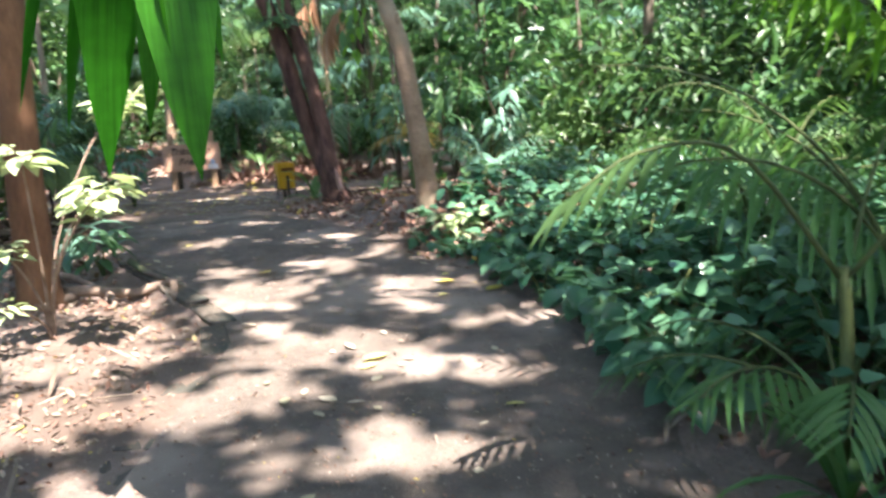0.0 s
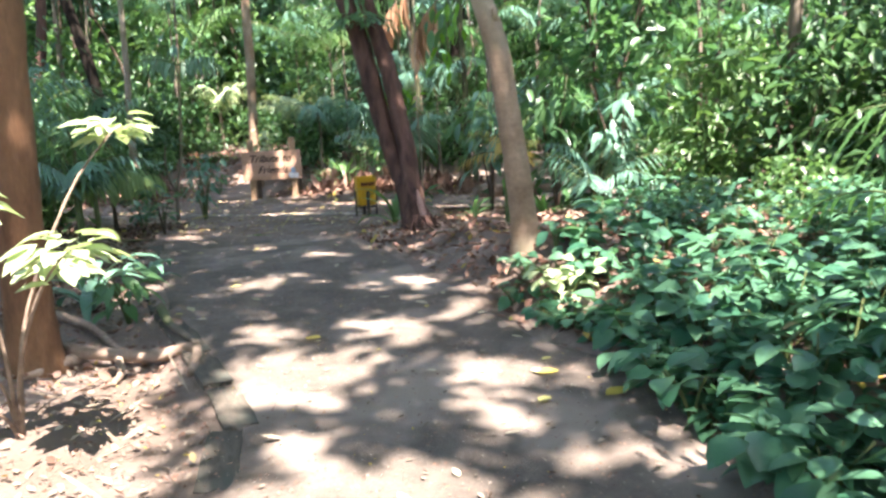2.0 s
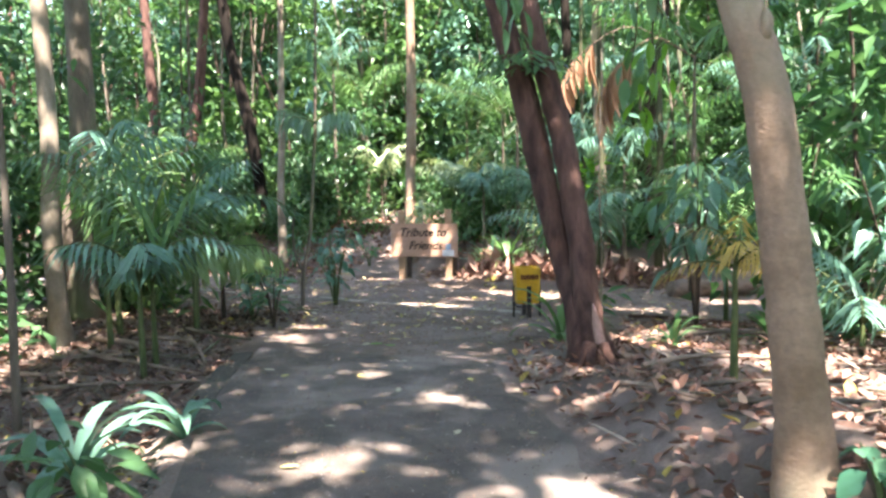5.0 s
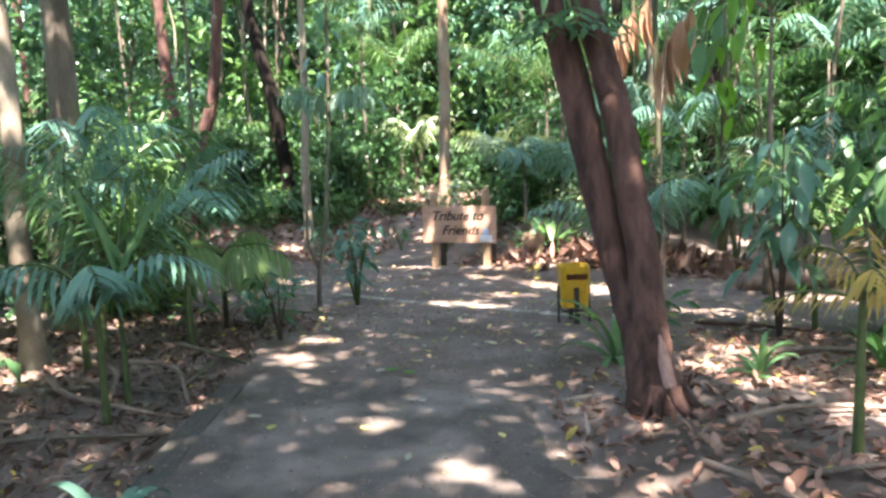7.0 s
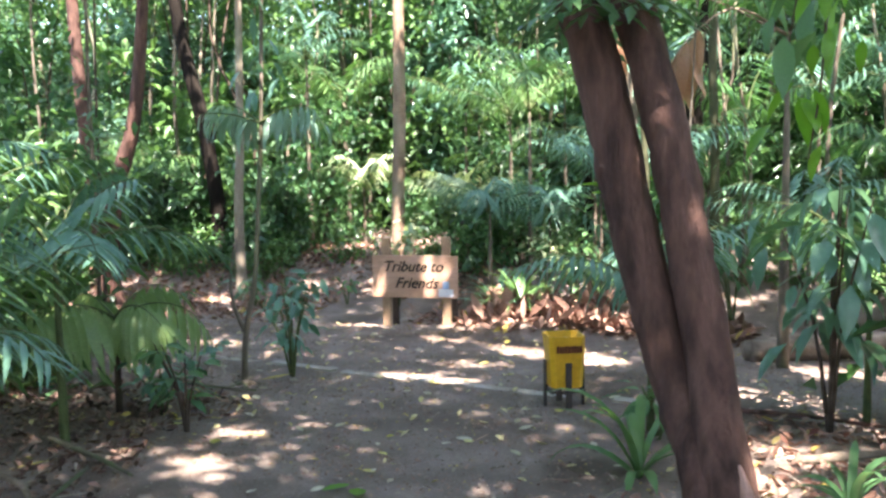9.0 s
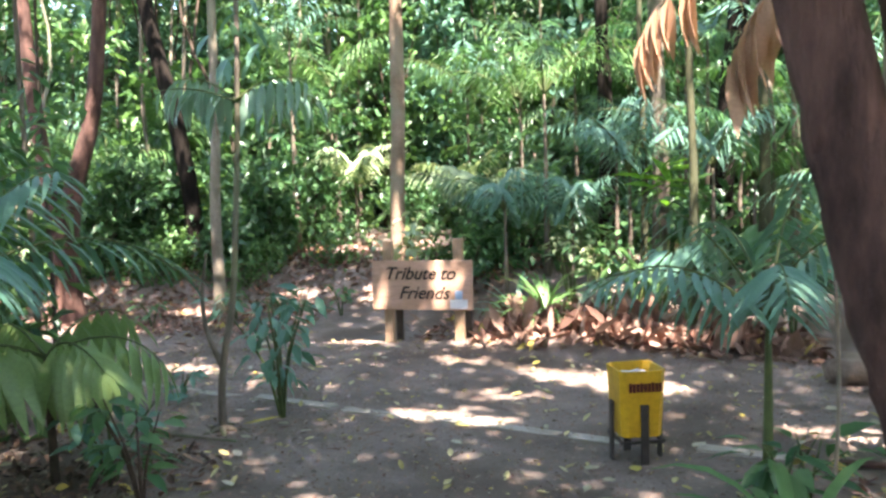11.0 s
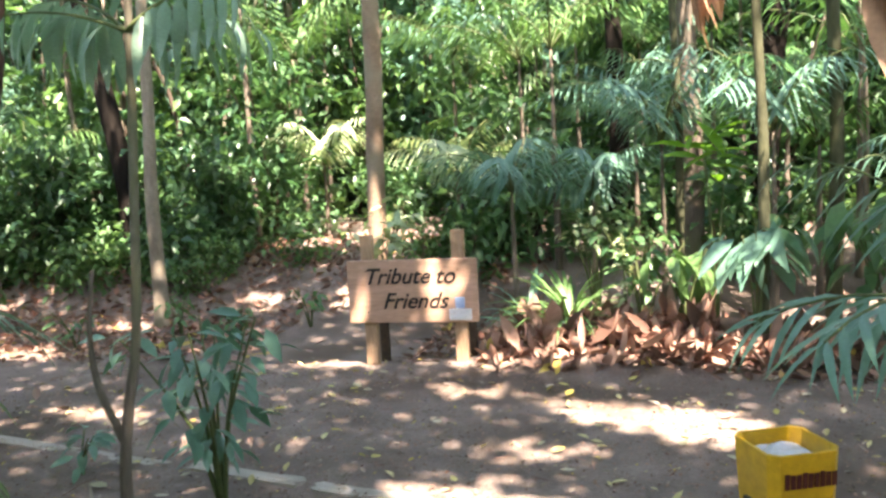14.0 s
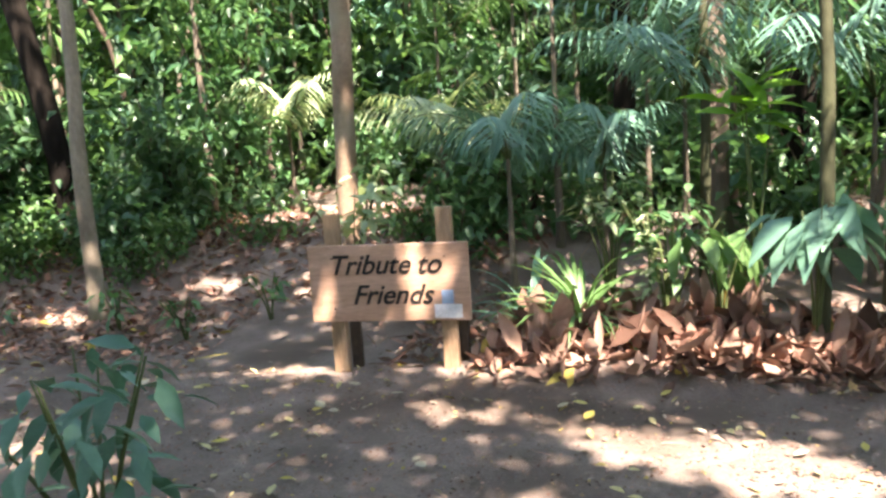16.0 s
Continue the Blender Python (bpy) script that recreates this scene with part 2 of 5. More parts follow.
def strewn(template, places, turn, length, width):
    """Many copies of a leaf as one (verts, faces)."""
    v, f = np.asarray(template[0], float), np.asarray(template[1])
    scale = np.stack([width, length, length], -1)
    all_v = np.einsum("nij,nvj->nvi", turn, v[None] * scale[:, None]) + places[:, None]
    all_f = f[None] + (np.arange(len(places)) * len(v))[:, None, None]
    return all_v.reshape(-1, 3), all_f.reshape(-1, f.shape[1])


def smooth(a, b, x):
    u = np.clip((np.asarray(x, float) - a) / (b - a), 0, 1)
    return u * u * (3 - 2 * u)


# ---- the ground ----
LEFT_EDGE = [(-12, -1.3), (3, -1.3), (4.4, -1.28), (5.2, -1.52), (5.7, -1.85), (6.4, -2.3), (7.0, -2.72), (7.5, -3.0), (8.5, -3.55), (9.4, -3.95), (10.4, -4.35), (11.3, -4.8)]
RIGHT_EDGE = [(-12, 1.0), (0, 0.85), (3, 0.66), (4.3, 0.5), (5.5, 0.22), (6.5, -0.2), (7.5, -0.55), (8.4, -1.0), (9.5, -1.62), (10.4, -2.0), (11.3, -2.45)]


def left_x(y):
    return np.interp(y, [p[0] for p in LEFT_EDGE], [p[1] for p in LEFT_EDGE])


def right_x(y):
    return np.interp(y, [p[0] for p in RIGHT_EDGE], [p[1] for p in RIGHT_EDGE])


def base_z(y):
    return np.interp(y, [-12, 0, 3, 6, 9, 13, 17, 22, 60], [0.0, 0.05, 0.12, 0.2, 0.2, 0.03, -0.1, 0.1, 0.1])


def wave(x, y, s, k):
    return np.sin(x * s + 1.7 * k + 0.8 * np.sin(y * s * 0.7 + k)) * np.cos(y * s * 1.13 - 0.6 * k + 0.7 * np.sin(x * s * 0.9))


def ground_z(x, y):
    """The height of the ground."""
    x, y = np.asarray(x, float), np.asarray(y, float)
    z = base_z(y)
    near = smooth(12.0, 10.6, y)
    off_right, off_left = x - right_x(y), left_x(y) - x
    bank = 0.08 + 0.24 * smooth(6.0, 7.1, y) * (1 - 0.8 * smooth(8.0, 9.8, y))
    z = z + near * smooth(0.0, 0.6, off_right) * bank
    z = z - near * smooth(0.16, 0.28, off_left) * (0.02 + 0.06 * smooth(5.4, 6.0, y))
    z = z + 0.17 * np.exp(-(((x + 0.0) / 0.5) ** 2 + ((y - 7.4) / 0.6) ** 2))
    heap = 0.28 * np.exp(-(((x + 3.2) / 1.3) ** 2 + ((y - 17.15) / 0.55) ** 2))
    rise = 0.4 * smooth(17.6, 20.5, y) + 0.25 * smooth(18.5, 19.3, y) * smooth(-3, -6, x)
    rough = 0.012 * wave(x, y, 2.3, 1) + 0.02 * wave(x, y, 0.9, 2) + 0.006 * wave(x, y, 7.1, 3)
    on_path = smooth(-0.05, -0.2, off_right) * smooth(-0.05, -0.2, off_left) * near
    return z + heap + rise + rough * (1 - 0.75 * on_path)


def sheet(xs, ys):
    X, Y = np.meshgrid(xs, ys)
    v = np.stack([X, Y, ground_z(X, Y)], -1).reshape(-1, 3)
    i = np.arange(len(ys) - 1)[:, None] * len(xs) + np.arange(len(xs) - 1)[None]
    return v, np.stack([i, i + 1, i + 1 + len(xs), i + len(xs)], -1).reshape(-1, 4)


grid_x = np.concatenate([[-900, -300, -120, -60], np.arange(-34, -10, 1.0), np.arange(-10, 4, 0.12), np.arange(4, 30, 1.0), [60, 120, 300, 900]])
grid_y = np.concatenate([[-900, -300, -120, -60], np.arange(-30, 0, 1.0), np.arange(0, 21, 0.12), np.arange(21, 46, 1.0), [60, 120, 300, 900]])
ground = new("ground", mesh_of("ground", *sheet(grid_x, grid_y), SOIL))
tagged(ground, "bare brown forest soil strewn with dry leaves", "ground", kind="structure")

# The worn path: a thin crowned slab between its two edges.
rows_y = np.arange(-12, 11.31, 0.15)
cols = np.linspace(0, 1, 25)
path_v, path_f = [], []
for k, y in enumerate(rows_y):
    ragged = 0.05 * wave(3.0, y, 3.1, 5) + 0.03 * wave(1.0, y, 8.3, 2)
    a, b = float(left_x(y)), float(right_x(y)) - 0.08 + ragged + 0.34 * float(smooth(6.9, 5.4, y))
    for c in cols:
        x = a + (b - a) * c
        lift = 0.012 - 0.05 * (c > 0.985) - 0.05 * smooth(10.2, 11.3, y)
        path_v.append((x, y, float(ground_z(x, y)) + lift))
for k in range(len(rows_y) - 1):
    for c in range(24):
        i = k * 25 + c
        path_f.append((i, i + 1, i + 26, i + 25))
worn_path = new("pavement", mesh_of("pavement", np.array(path_v), path_f, PATH_MAT))
tagged(worn_path, "dark grey-brown trodden forest path dappled with sunlight", "path", kind="structure")

# ---- trees ----


def on_ground(x, y, dz=-0.03):
    return (x, y, float(ground_z(x, y)) + dz)


TREES = []   # (x, y) of every tall tree, for its share of the canopy


def tree(x, y, line, radii, bark, label, sides=12, ripple=0.06, seed=1, limbs=(), stems=(), flare=1.5):
    """A tall tree: line and radii give the main stem from the ground up, stems further ones, limbs the boughs."""
    th = thing("tree", label, "tree", Matrix.Translation(on_ground(x, y, 0)))
    for k, (ln, rad) in enumerate([(line, radii), *stems]):
        pts = curve_line(ln, 6 * len(ln))
        r = np.interp(np.linspace(0, 1, len(pts)), np.linspace(0, 1, len(rad)), rad)
        r = r * (1 + (flare - 1) * np.exp(-np.maximum(pts[:, 2], 0) / 0.13))
        part("trunk", tube(pts, r, sides, ripple, seed + k), bark, th)
    for k, (ln, rad) in enumerate(limbs):
        pts = curve_line(ln, 4 * len(ln))
        part("limb", tube(pts, np.interp(np.linspace(0, 1, len(pts)), np.linspace(0, 1, len(rad)), rad), 7, 0.05, seed + 20 + k), bark, th)
    TREES.append((x, y, line[-1], th))
    return th


def crown_limbs(top, rng, n=4, reach=2.2):
    out = []
    for k in range(n):
        a = rng.uniform(0, 6.28)
        d = np.array([math.cos(a), math.sin(a), 0]) * reach * rng.uniform(0.6, 1.1)
        low = np.array(top) - (0, 0, rng.uniform(0.6, 2.2))
        out.append(([low, low + d * 0.45 + (0, 0, 0.7), low + d + (0, 0, 1.4)], [0.05, 0.035, 0.012]))
    return out


rng_t = np.random.default_rng(11)
dark = tree(-1.22, 10.15, [(-0.1, 0, -0.12), (-0.21, 0.2, 0.35), (-0.34, 0.4, 0.67), (-0.44, 0.45, 1.01), (-0.55, 0.47, 1.45), (-0.67, 0.47, 2.0), (-0.93, 0.45, 2.95), (-1.4, 0.1, 5.3), (-1.6, 0.1, 9.2)],
            [0.1, 0.1, 0.1, 0.1, 0.1, 0.103, 0.095, 0.08, 0.05], BARK_DARK, "dark reddish-brown leaning twin-stemmed forest tree beside the path", 16, 0.09, 3,
            limbs=crown_limbs((-1.6, 0.1, 9.2), rng_t, 5),
            stems=[([(0, 0, -0.12), (-0.13, 0.15, 0.32), (-0.21, 0.35, 0.83), (-0.29, 0.4, 1.25), (-0.355, 0.43, 1.62), (-0.46, 0.45, 2.05), (-0.68, 0.45, 2.95), (-0.98, 0.25, 5.3), (-0.95, -0.2, 9.0)],
                    [0.1, 0.1, 0.098, 0.096, 0.094, 0.092, 0.08, 0.066, 0.04])])
# A pale pinkish piece stands in for sunlit blotches on the trunk's foot.
streak_pts = curve_line([(0.06, -0.07, -0.06), (0.0, -0.015, 0.1), (-0.05, 0.055, 0.27), (-0.09, 0.12, 0.42)], 14)
for k, a in enumerate((-100, -40, 20, 95, 170, 235)):
    c, d = math.cos(radians(a)), math.sin(radians(a))
    part("root", tube(curve_line([(-0.05 + 0.08 * c, 0.03 + 0.08 * d, 0.14), (-0.04 + 0.15 * c, 0.15 * d, 0.04), (0.27 * c, 0.27 * d, -0.03)], 9), np.linspace(0.045, 0.015, 9), 8, 0.08, k), BARK_DARK, dark)
part("stripped_bark_scar", tube(streak_pts, np.interp(np.linspace(0, 1, 14), [0, 0.3, 0.7, 1], [0.05, 0.044, 0.038, 0.01]), 10, 0.06, 4), SUNLIT_BARK, dark, "pale pinkish streak of sunlit bark")
tan = tree(-0.1, 7.25, [(0, 0, -0.1), (-0.02, 0, 0.2), (-0.055, 0, 0.55), (-0.11, 0, 1.0), (-0.165, 0, 1.4), (-0.29, 0, 1.85), (-0.4, 0.05, 2.4), (-0.62, 0.1, 4.0), (-0.7, 0.1, 8.8)],
           [0.105, 0.098, 0.094, 0.088, 0.086, 0.072, 0.07, 0.062, 0.045], BARK_TAN, "smooth tan-barked tree with a slight bend beside the path", 14, 0.05, 7, limbs=crown_limbs((-0.7, 0.1, 8.8), rng_t, 5), flare=1.25)
for kx, kz, kr in ((0.045, 0.75, 0.022), (-0.05, 1.32, 0.02), (-0.07, 1.62, 0.024)):
    knot = curve_line([(-0.1 + kx, -0.05, kz - 0.06), (-0.1 + kx, -0.068, kz), (-0.1 + kx, -0.05, kz + 0.06)], 7)
    part("knot", tube(knot, [0.004, kr * 0.7, kr, kr * 1.05, kr, kr * 0.7, 0.004], 8, 0.08, int(kz * 10)), BARK_TAN, tan)
tree(-3.05, 5.85, [(0, 0, -0.1), (0.01, 0, 0.6), (0.05, 0, 1.6), (0.1, 0, 3.0), (0.0, 0.1, 8.8)], [0.145, 0.132, 0.125, 0.118, 0.07], BARK_ORANGE,
     "straight orange-brown tree trunk at the path's edge", 14, 0.06, 5, limbs=crown_limbs((0, 0.1, 8.8), rng_t, 5), flare=1.35)
tree(-3.62, 6.15, [(0, 0, -0.1), (0.03, 0, 1.0), (0.05, 0, 2.2), (0.0, 0, 8.0)], [0.085, 0.08, 0.075, 0.05], BARK_PALE, "slim pale-barked tree trunk", 10, 0.05, 6, limbs=crown_limbs((0, 0, 8), rng_t, 3))
tree(-7.55, 11.74, [(0, 0, -0.1), (-0.02, 0, 1.2), (0.05, 0.1, 2.6), (0.1, 0, 9)], [0.19, 0.165, 0.15, 0.08], BARK_GREY, "thick brown mossy forest tree trunk", 12, 0.08, 8, limbs=crown_limbs((0.1, 0, 9), rng_t, 4))
tree(-6.6, 10.4, [(0, 0, -0.1), (-0.04, 0, 1.2), (-0.1, 0.1, 2.6), (-0.2, 0, 8.5)], [0.1, 0.09, 0.08, 0.05], BARK_PALE, "pale patchy-barked forest tree trunk", 10, 0.06, 9, limbs=crown_limbs((-0.2, 0, 8.5), rng_t, 4))
tree(-10.7, 17.6, [(0, 0, -0.1), (0.05, 0, 1.0), (0.25, 0, 1.9), (0.7, 0.1, 3.6), (1.2, 0.1, 8.5)], [0.2, 0.17, 0.13, 0.1, 0.05], BARK_DARK, "forked brown forest tree with a thick base", 12, 0.09, 10,
     limbs=crown_limbs((1.2, 0.1, 8.5), rng_t, 4), stems=[([(0.0, 0.0, 0.5), (-0.1, 0, 1.3), (-0.22, 0, 2.2), (-0.4, 0, 4.5), (-0.5, 0, 9)], [0.13, 0.12, 0.11, 0.09, 0.05])])
tree(-9.75, 19.5, [(0, 0, -0.1), (-0.1, 0, 1.2), (-0.35, 0, 2.6), (-0.8, 0, 4.6), (-1.2, 0, 9)], [0.16, 0.14, 0.13, 0.12, 0.06], BARK_SHADED, "leaning forest tree trunk coloured near black as if shaded", 11, 0.08, 12, limbs=crown_limbs((-1.2, 0, 9), rng_t, 4))
tree(-8.6, 18.25, [(0, 0, -0.1), (0.0, 0, 1.5), (0.08, 0, 3.0), (0.2, 0, 8)], [0.085, 0.075, 0.065, 0.04], BARK_PALE, "slim pale trunk with flaking bark", 9, 0.05, 13, limbs=crown_limbs((0.2, 0, 8), rng_t, 3))
tree(-6.0, 18.6, [(0, 0, -0.1), (0.02, 0, 1.5), (0.08, 0, 3.2), (0.1, 0, 9)], [0.115, 0.1, 0.095, 0.06], BARK_TAN, "slender tan tree behind the wooden sign", 10, 0.05, 14, limbs=crown_limbs((0.1, 0, 9), rng_t, 4))
tree(-2.55, 20.0, [(0, 0, -0.1), (0, 0, 1.5), (-0.05, 0, 3.5), (-0.1, 0, 9)], [0.14, 0.12, 0.11, 0.06], BARK_GREY, "dark brown mossy forest tree trunk", 10, 0.07, 15, limbs=crown_limbs((-0.1, 0, 9), rng_t, 4))
tree(-1.75, 20.3, [(0, 0, -0.1), (0.05, 0, 1.5), (0.25, 0, 3.5), (0.8, 0, 9)], [0.19, 0.165, 0.15, 0.08], BARK_SHADED, "dark leaning forest tree trunk", 10, 0.07, 16, limbs=crown_limbs((0.8, 0, 9), rng_t, 4))
tree(-3.5, 22.0, [(0, 0, -0.1), (0.05, 0, 1.5), (0.0, 0, 3.0), (-0.2, 0, 8)], [0.16, 0.14, 0.12, 0.06], BARK_SHADED, "short dark forest tree trunk", 10, 0.07, 17, limbs=crown_limbs((-0.2, 0, 8), rng_t, 4))

# Further trees of the wood, at even random spacing.


def is_open(x, y, margin=0.0):
    """Whether a place belongs to the path, the crossing or its trodden verges."""
    if -12 < y < 11.6 and left_x(y) - 0.9 - margin < x < right_x(y) + 0.5 + margin:
        return True
    if 11.0 < y < 17.3 + margin and -6.4 - margin < x < -0.6 + margin:
        return True
    if 13.9 - margin < y < 17.6 + margin and -14 < x < 8:
        return True
    if 17.0 < y < 19.2 and -12 < x < -5.2:
        return True
    if 6.8 < y < 12.5 and -2 < x < 1.6:
        return True
    if 3.5 < y < 14 and -7.2 < x < -2:
        return True
    return False


rng_w = np.random.default_rng(5)
barks = [(BARK_GREY, "grey-brown forest tree trunk"), (BARK_PALE, "pale slim forest tree trunk"), (BARK_DARK, "reddish-brown forest tree trunk"), (BARK_TAN, "tan-barked forest tree trunk"), (BARK_SHADED, "dark shaded forest tree trunk")]
spots = [(t[0], t[1]) for t in TREES]
while len(spots) < 92:
    x, y = rng_w.uniform(-26, 17), rng_w.uniform(-14, 38)
    if is_open(x, y, 0.5) or -8.4 < x < -3.4 and 17 < y < 27 or abs(x) < 2.5 and y < 0 or 0 < x < 6.5 and y < 9.5 or -7 < x < 0 and y < 12.5 or min((x - a) ** 2 + (y - b) ** 2 for a, b in spots) < 2.0**2:
        continue
    spots.append((x, y))
    bark, text = barks[rng_w.integers(len(barks))]
    r, lean, h = rng_w.uniform(0.05, 0.14), rng_w.normal(0, 0.5, 2), rng_w.uniform(8, 10.5)
    line = [(0, 0, -0.1), (lean[0] * 0.1, lean[1] * 0.1, 1.3), (lean[0] * 0.4, lean[1] * 0.4, 3.2), (lean[0], lean[1], h)]
    if -8.8 < x < -5.2 and 18 < y < 28:
        bark, text = barks[0]
    tree(x, y, line, [r, r * 0.88, r * 0.78, r * 0.4], bark, text, 8, 0.06, int(rng_w.integers(999)), limbs=crown_limbs(line[-1], rng_w, 3))

# ---- the canopy: unseen leaves shared out among the trees, gaps aimed to place sun patches ----
PATH_GAPS = [(-1.43, 5.6, 0.42, 0.34), (-1.03, 6.43, 0.24, 0.26), (-1.78, 6.42, 0.16, 0.15), (-0.25, 4.98, 0.1, 0.09), (-0.04, 5.63, 0.2, 0.12), (-0.45, 7.32, 0.12, 0.1), (0.02, 6.93, 0.16, 0.18), (0.35, 4.67, 0.24, 0.1), (-1.17, 4.74, 0.12, 0.12),
             (-0.47, 5.72, 0.12, 0.15), (-0.56, 4.5, 0.12, 0.1), (-2.34, 4.93, 0.55, 0.25), (-2.41, 5.57, 0.19, 0.17), (-1.15, 7.85, 0.22, 0.07), (-2.37, 7.9, 0.2, 0.2), (-0.65, 6.81, 0.1, 0.1), (-1.9, 3.62, 0.75, 0.34),
             (-0.77, 4.28, 0.5, 0.22), (-1.07, 3.65, 0.3, 0.24), (-0.37, 3.08, 0.14, 0.16), (-0.75, 2.98, 0.1, 0.13), (0.11, 3.82, 0.1, 0.14), (-0.36, 5.25, 0.08, 0.08), (-0.35, 3.95, 0.16, 0.14), (-1.2, 2.2, 0.4, 0.25)]
BED_GAPS = [(0.05, 6.76, 0.26, 0.14), (0.95, 6.9, 0.5, 0.45), (1.35, 5.6, 0.5, 0.4), (0.95, 3.9, 0.3, 0.25), (2.2, 6.6, 0.5, 0.5),
            (-2.55, 5.99, 0.3, 0.26), (-2.26, 5.01, 0.34, 0.3), (-2.72, 5.03, 0.3, 0.28), (-1.38, 2.7, 0.2, 0.16), (-0.13, 2.88, 0.16, 0.12), (-2.2, 4.5, 0.5, 0.3), (-2.9, 4.4, 0.4, 0.25), (-6.4, 18.95, 0.35, 0.3), (-3.5, 7.8, 0.35, 0.22), (-6.04, 14.55, 0.16, 0.12), (-5.05, 21.0, 0.5, 0.4), (-0.4, 13.6, 0.3, 0.2), (0.7, 14.6, 0.7, 0.5), (-0.2, 15.2, 0.5, 0.35), (1.7, 13.4, 0.7, 0.6)]
CROSSING_GAPS = [(-3.95, 17.65, 0.55, 0.3), (-2.6, 17.6, 0.35, 0.14), (-9.0, 18.2, 0.4, 0.16), (-7.6, 18.9, 0.3, 0.1), (0.4, 13.95, 0.6, 0.3), (-0.6, 13.7, 0.45, 0.2), (-4.45, 11.15, 0.2, 0.16), (-4.6, 11.85, 0.2, 0.12), (-3.0, 9.8, 0.14, 0.12), (-2.2, 9.2, 0.15, 0.16), (-1.2, 9.26, 0.16, 0.08), (-3.95, 14.05, 0.42, 0.13), (-7.1, 15.27, 0.45, 0.14),
                 (-4.3, 16.75, 0.5, 0.14), (-3.05, 15.55, 0.6, 0.27), (-3.4, 15.75, 0.35, 0.16), (-2.6, 15.2, 0.4, 0.24), (-3.7, 14.75, 0.36, 0.1), (-5.9, 16.85, 0.4, 0.14), (-9.8, 17.2, 0.7, 0.2), (-4.3, 15.98, 0.32, 0.1), (-1.0, 14.0, 0.5, 0.14), (-5.0, 17.08, 0.12, 0.25), (-2.9, 16.9, 0.9, 0.25), (-7.3, 21.2, 0.9, 0.7), (-3.2, 18.0, 0.5, 0.5), (-0.9, 14.1, 0.8, 0.1)]
rng_c = np.random.default_rng(21)
wood, over = 105000, 92000
cx, cy, cz = rng_c.uniform(-24, 20, wood), rng_c.uniform(-16, 38, wood), rng_c.uniform(8.0, 11.5, wood)
tx, ty, tz = rng_c.uniform(-12, 1.8, over), rng_c.uniform(-3, 20.5, over), rng_c.uniform(8.0, 11.0, over)   # denser over the trail, to shade it
cx, cy, cz = np.r_[cx, tx + SUN_DIR.x / SUN_DIR.z * tz], np.r_[cy, ty + SUN_DIR.y / SUN_DIR.z * tz], np.r_[cz, tz]
gx, gy = cx - SUN_DIR.x / SUN_DIR.z * cz, cy - SUN_DIR.y / SUN_DIR.z * cz
keep = np.ones(len(cx), bool)
edge = 1 + 0.25 * wave(gx, gy, 7.0, 2) + 0.3 * wave(gx, gy, 15.0, 5)
for px, py, ra, rb in PATH_GAPS + BED_GAPS + CROSSING_GAPS:
    more = 0.12 if py < 8.5 else 0.08
    keep &= ((gx - px) / (ra + more)) ** 2 + ((gy - py) / (rb + more)) ** 2 > edge
speck = wave(gx, gy, 4.3, 1) + 0.7 * wave(gy, gx, 9.1, 4) + 0.6 * wave(gx, gy, 1.7, 6)
trail = (gy < np.where(gx < -5, 19.6, 18.2)) & (gy > -2) & (gx > np.where(gy < 12.5, left_x(np.minimum(gy, 10)) - 2.0, np.where(gy < 14.2, -7.2, -10))) & (gx < np.where(gy < 3.6, 3.0, np.where(gy < 7.5, right_x(gy) + 0.1, np.where(gy < 10.2, -0.3, np.where(gy < 13.4, -1.35, 1.2)))))
# Leaf cover varies by area to set how much sun gets through.
keep &= speck < np.where(trail, np.where(gy < 6.5, 1.85, 2.05), np.where(gy > 18, np.where(gx < -10.8, np.where(gy > 22, 0.7, 0.2), np.where(gx < -4, np.where(gy > 22, 1.3, 0.6), np.where(gy > 22, 0.6, 0.25))), np.where((gx > -0.3) & (gx < 7), np.where(gy < 8, 0.2, -0.35), np.where(gx < -6, -0.25, 0.1))))
places = np.stack([cx, cy, cz], -1)[keep]
size = rng_c.uniform(0.18, 0.3, len(places))
canopy_turn = turns(rng_c.uniform(0, 6.28, len(places)), rng_c.normal(-0.2, 0.35, len(places)), rng_c.normal(0, 0.35, len(places)))
at_tree = np.array([(t[0] + t[2][0], t[1] + t[2][1]) for t in TREES])
owner = np.argmin(((places[:, None, :2] - at_tree[None]) ** 2).sum(-1), 1)
for k, (x, y, top, th) in enumerate(TREES):
    mine = owner == k
    if mine.sum() > 20:
        base = np.array(on_ground(x, y, 0))
        part("crown", strewn(SMALL_LEAF, places[mine] - base, canopy_turn[mine], size[mine], size[mine] * 0.5), LEAF_FAR, th)

# ---- undergrowth of the wood ----


def leafy(rng, centres, radius, count, length, width, flat=0.5):
    """Leaves in soft clumps round centres."""
    c = np.asarray(centres)[rng.integers(len(centres), size=count)]
    off = rng.normal(size=(count, 3)) * (radius, radius, radius * flat)
    ln = rng.uniform(0.7, 1.25, count) * length
    t = turns(rng.uniform(0, 6.28, count), rng.normal(-0.45, 0.4, count), rng.normal(0, 0.4, count))
    return strewn(SMALL_LEAF, c + off, t, ln, ln * width)


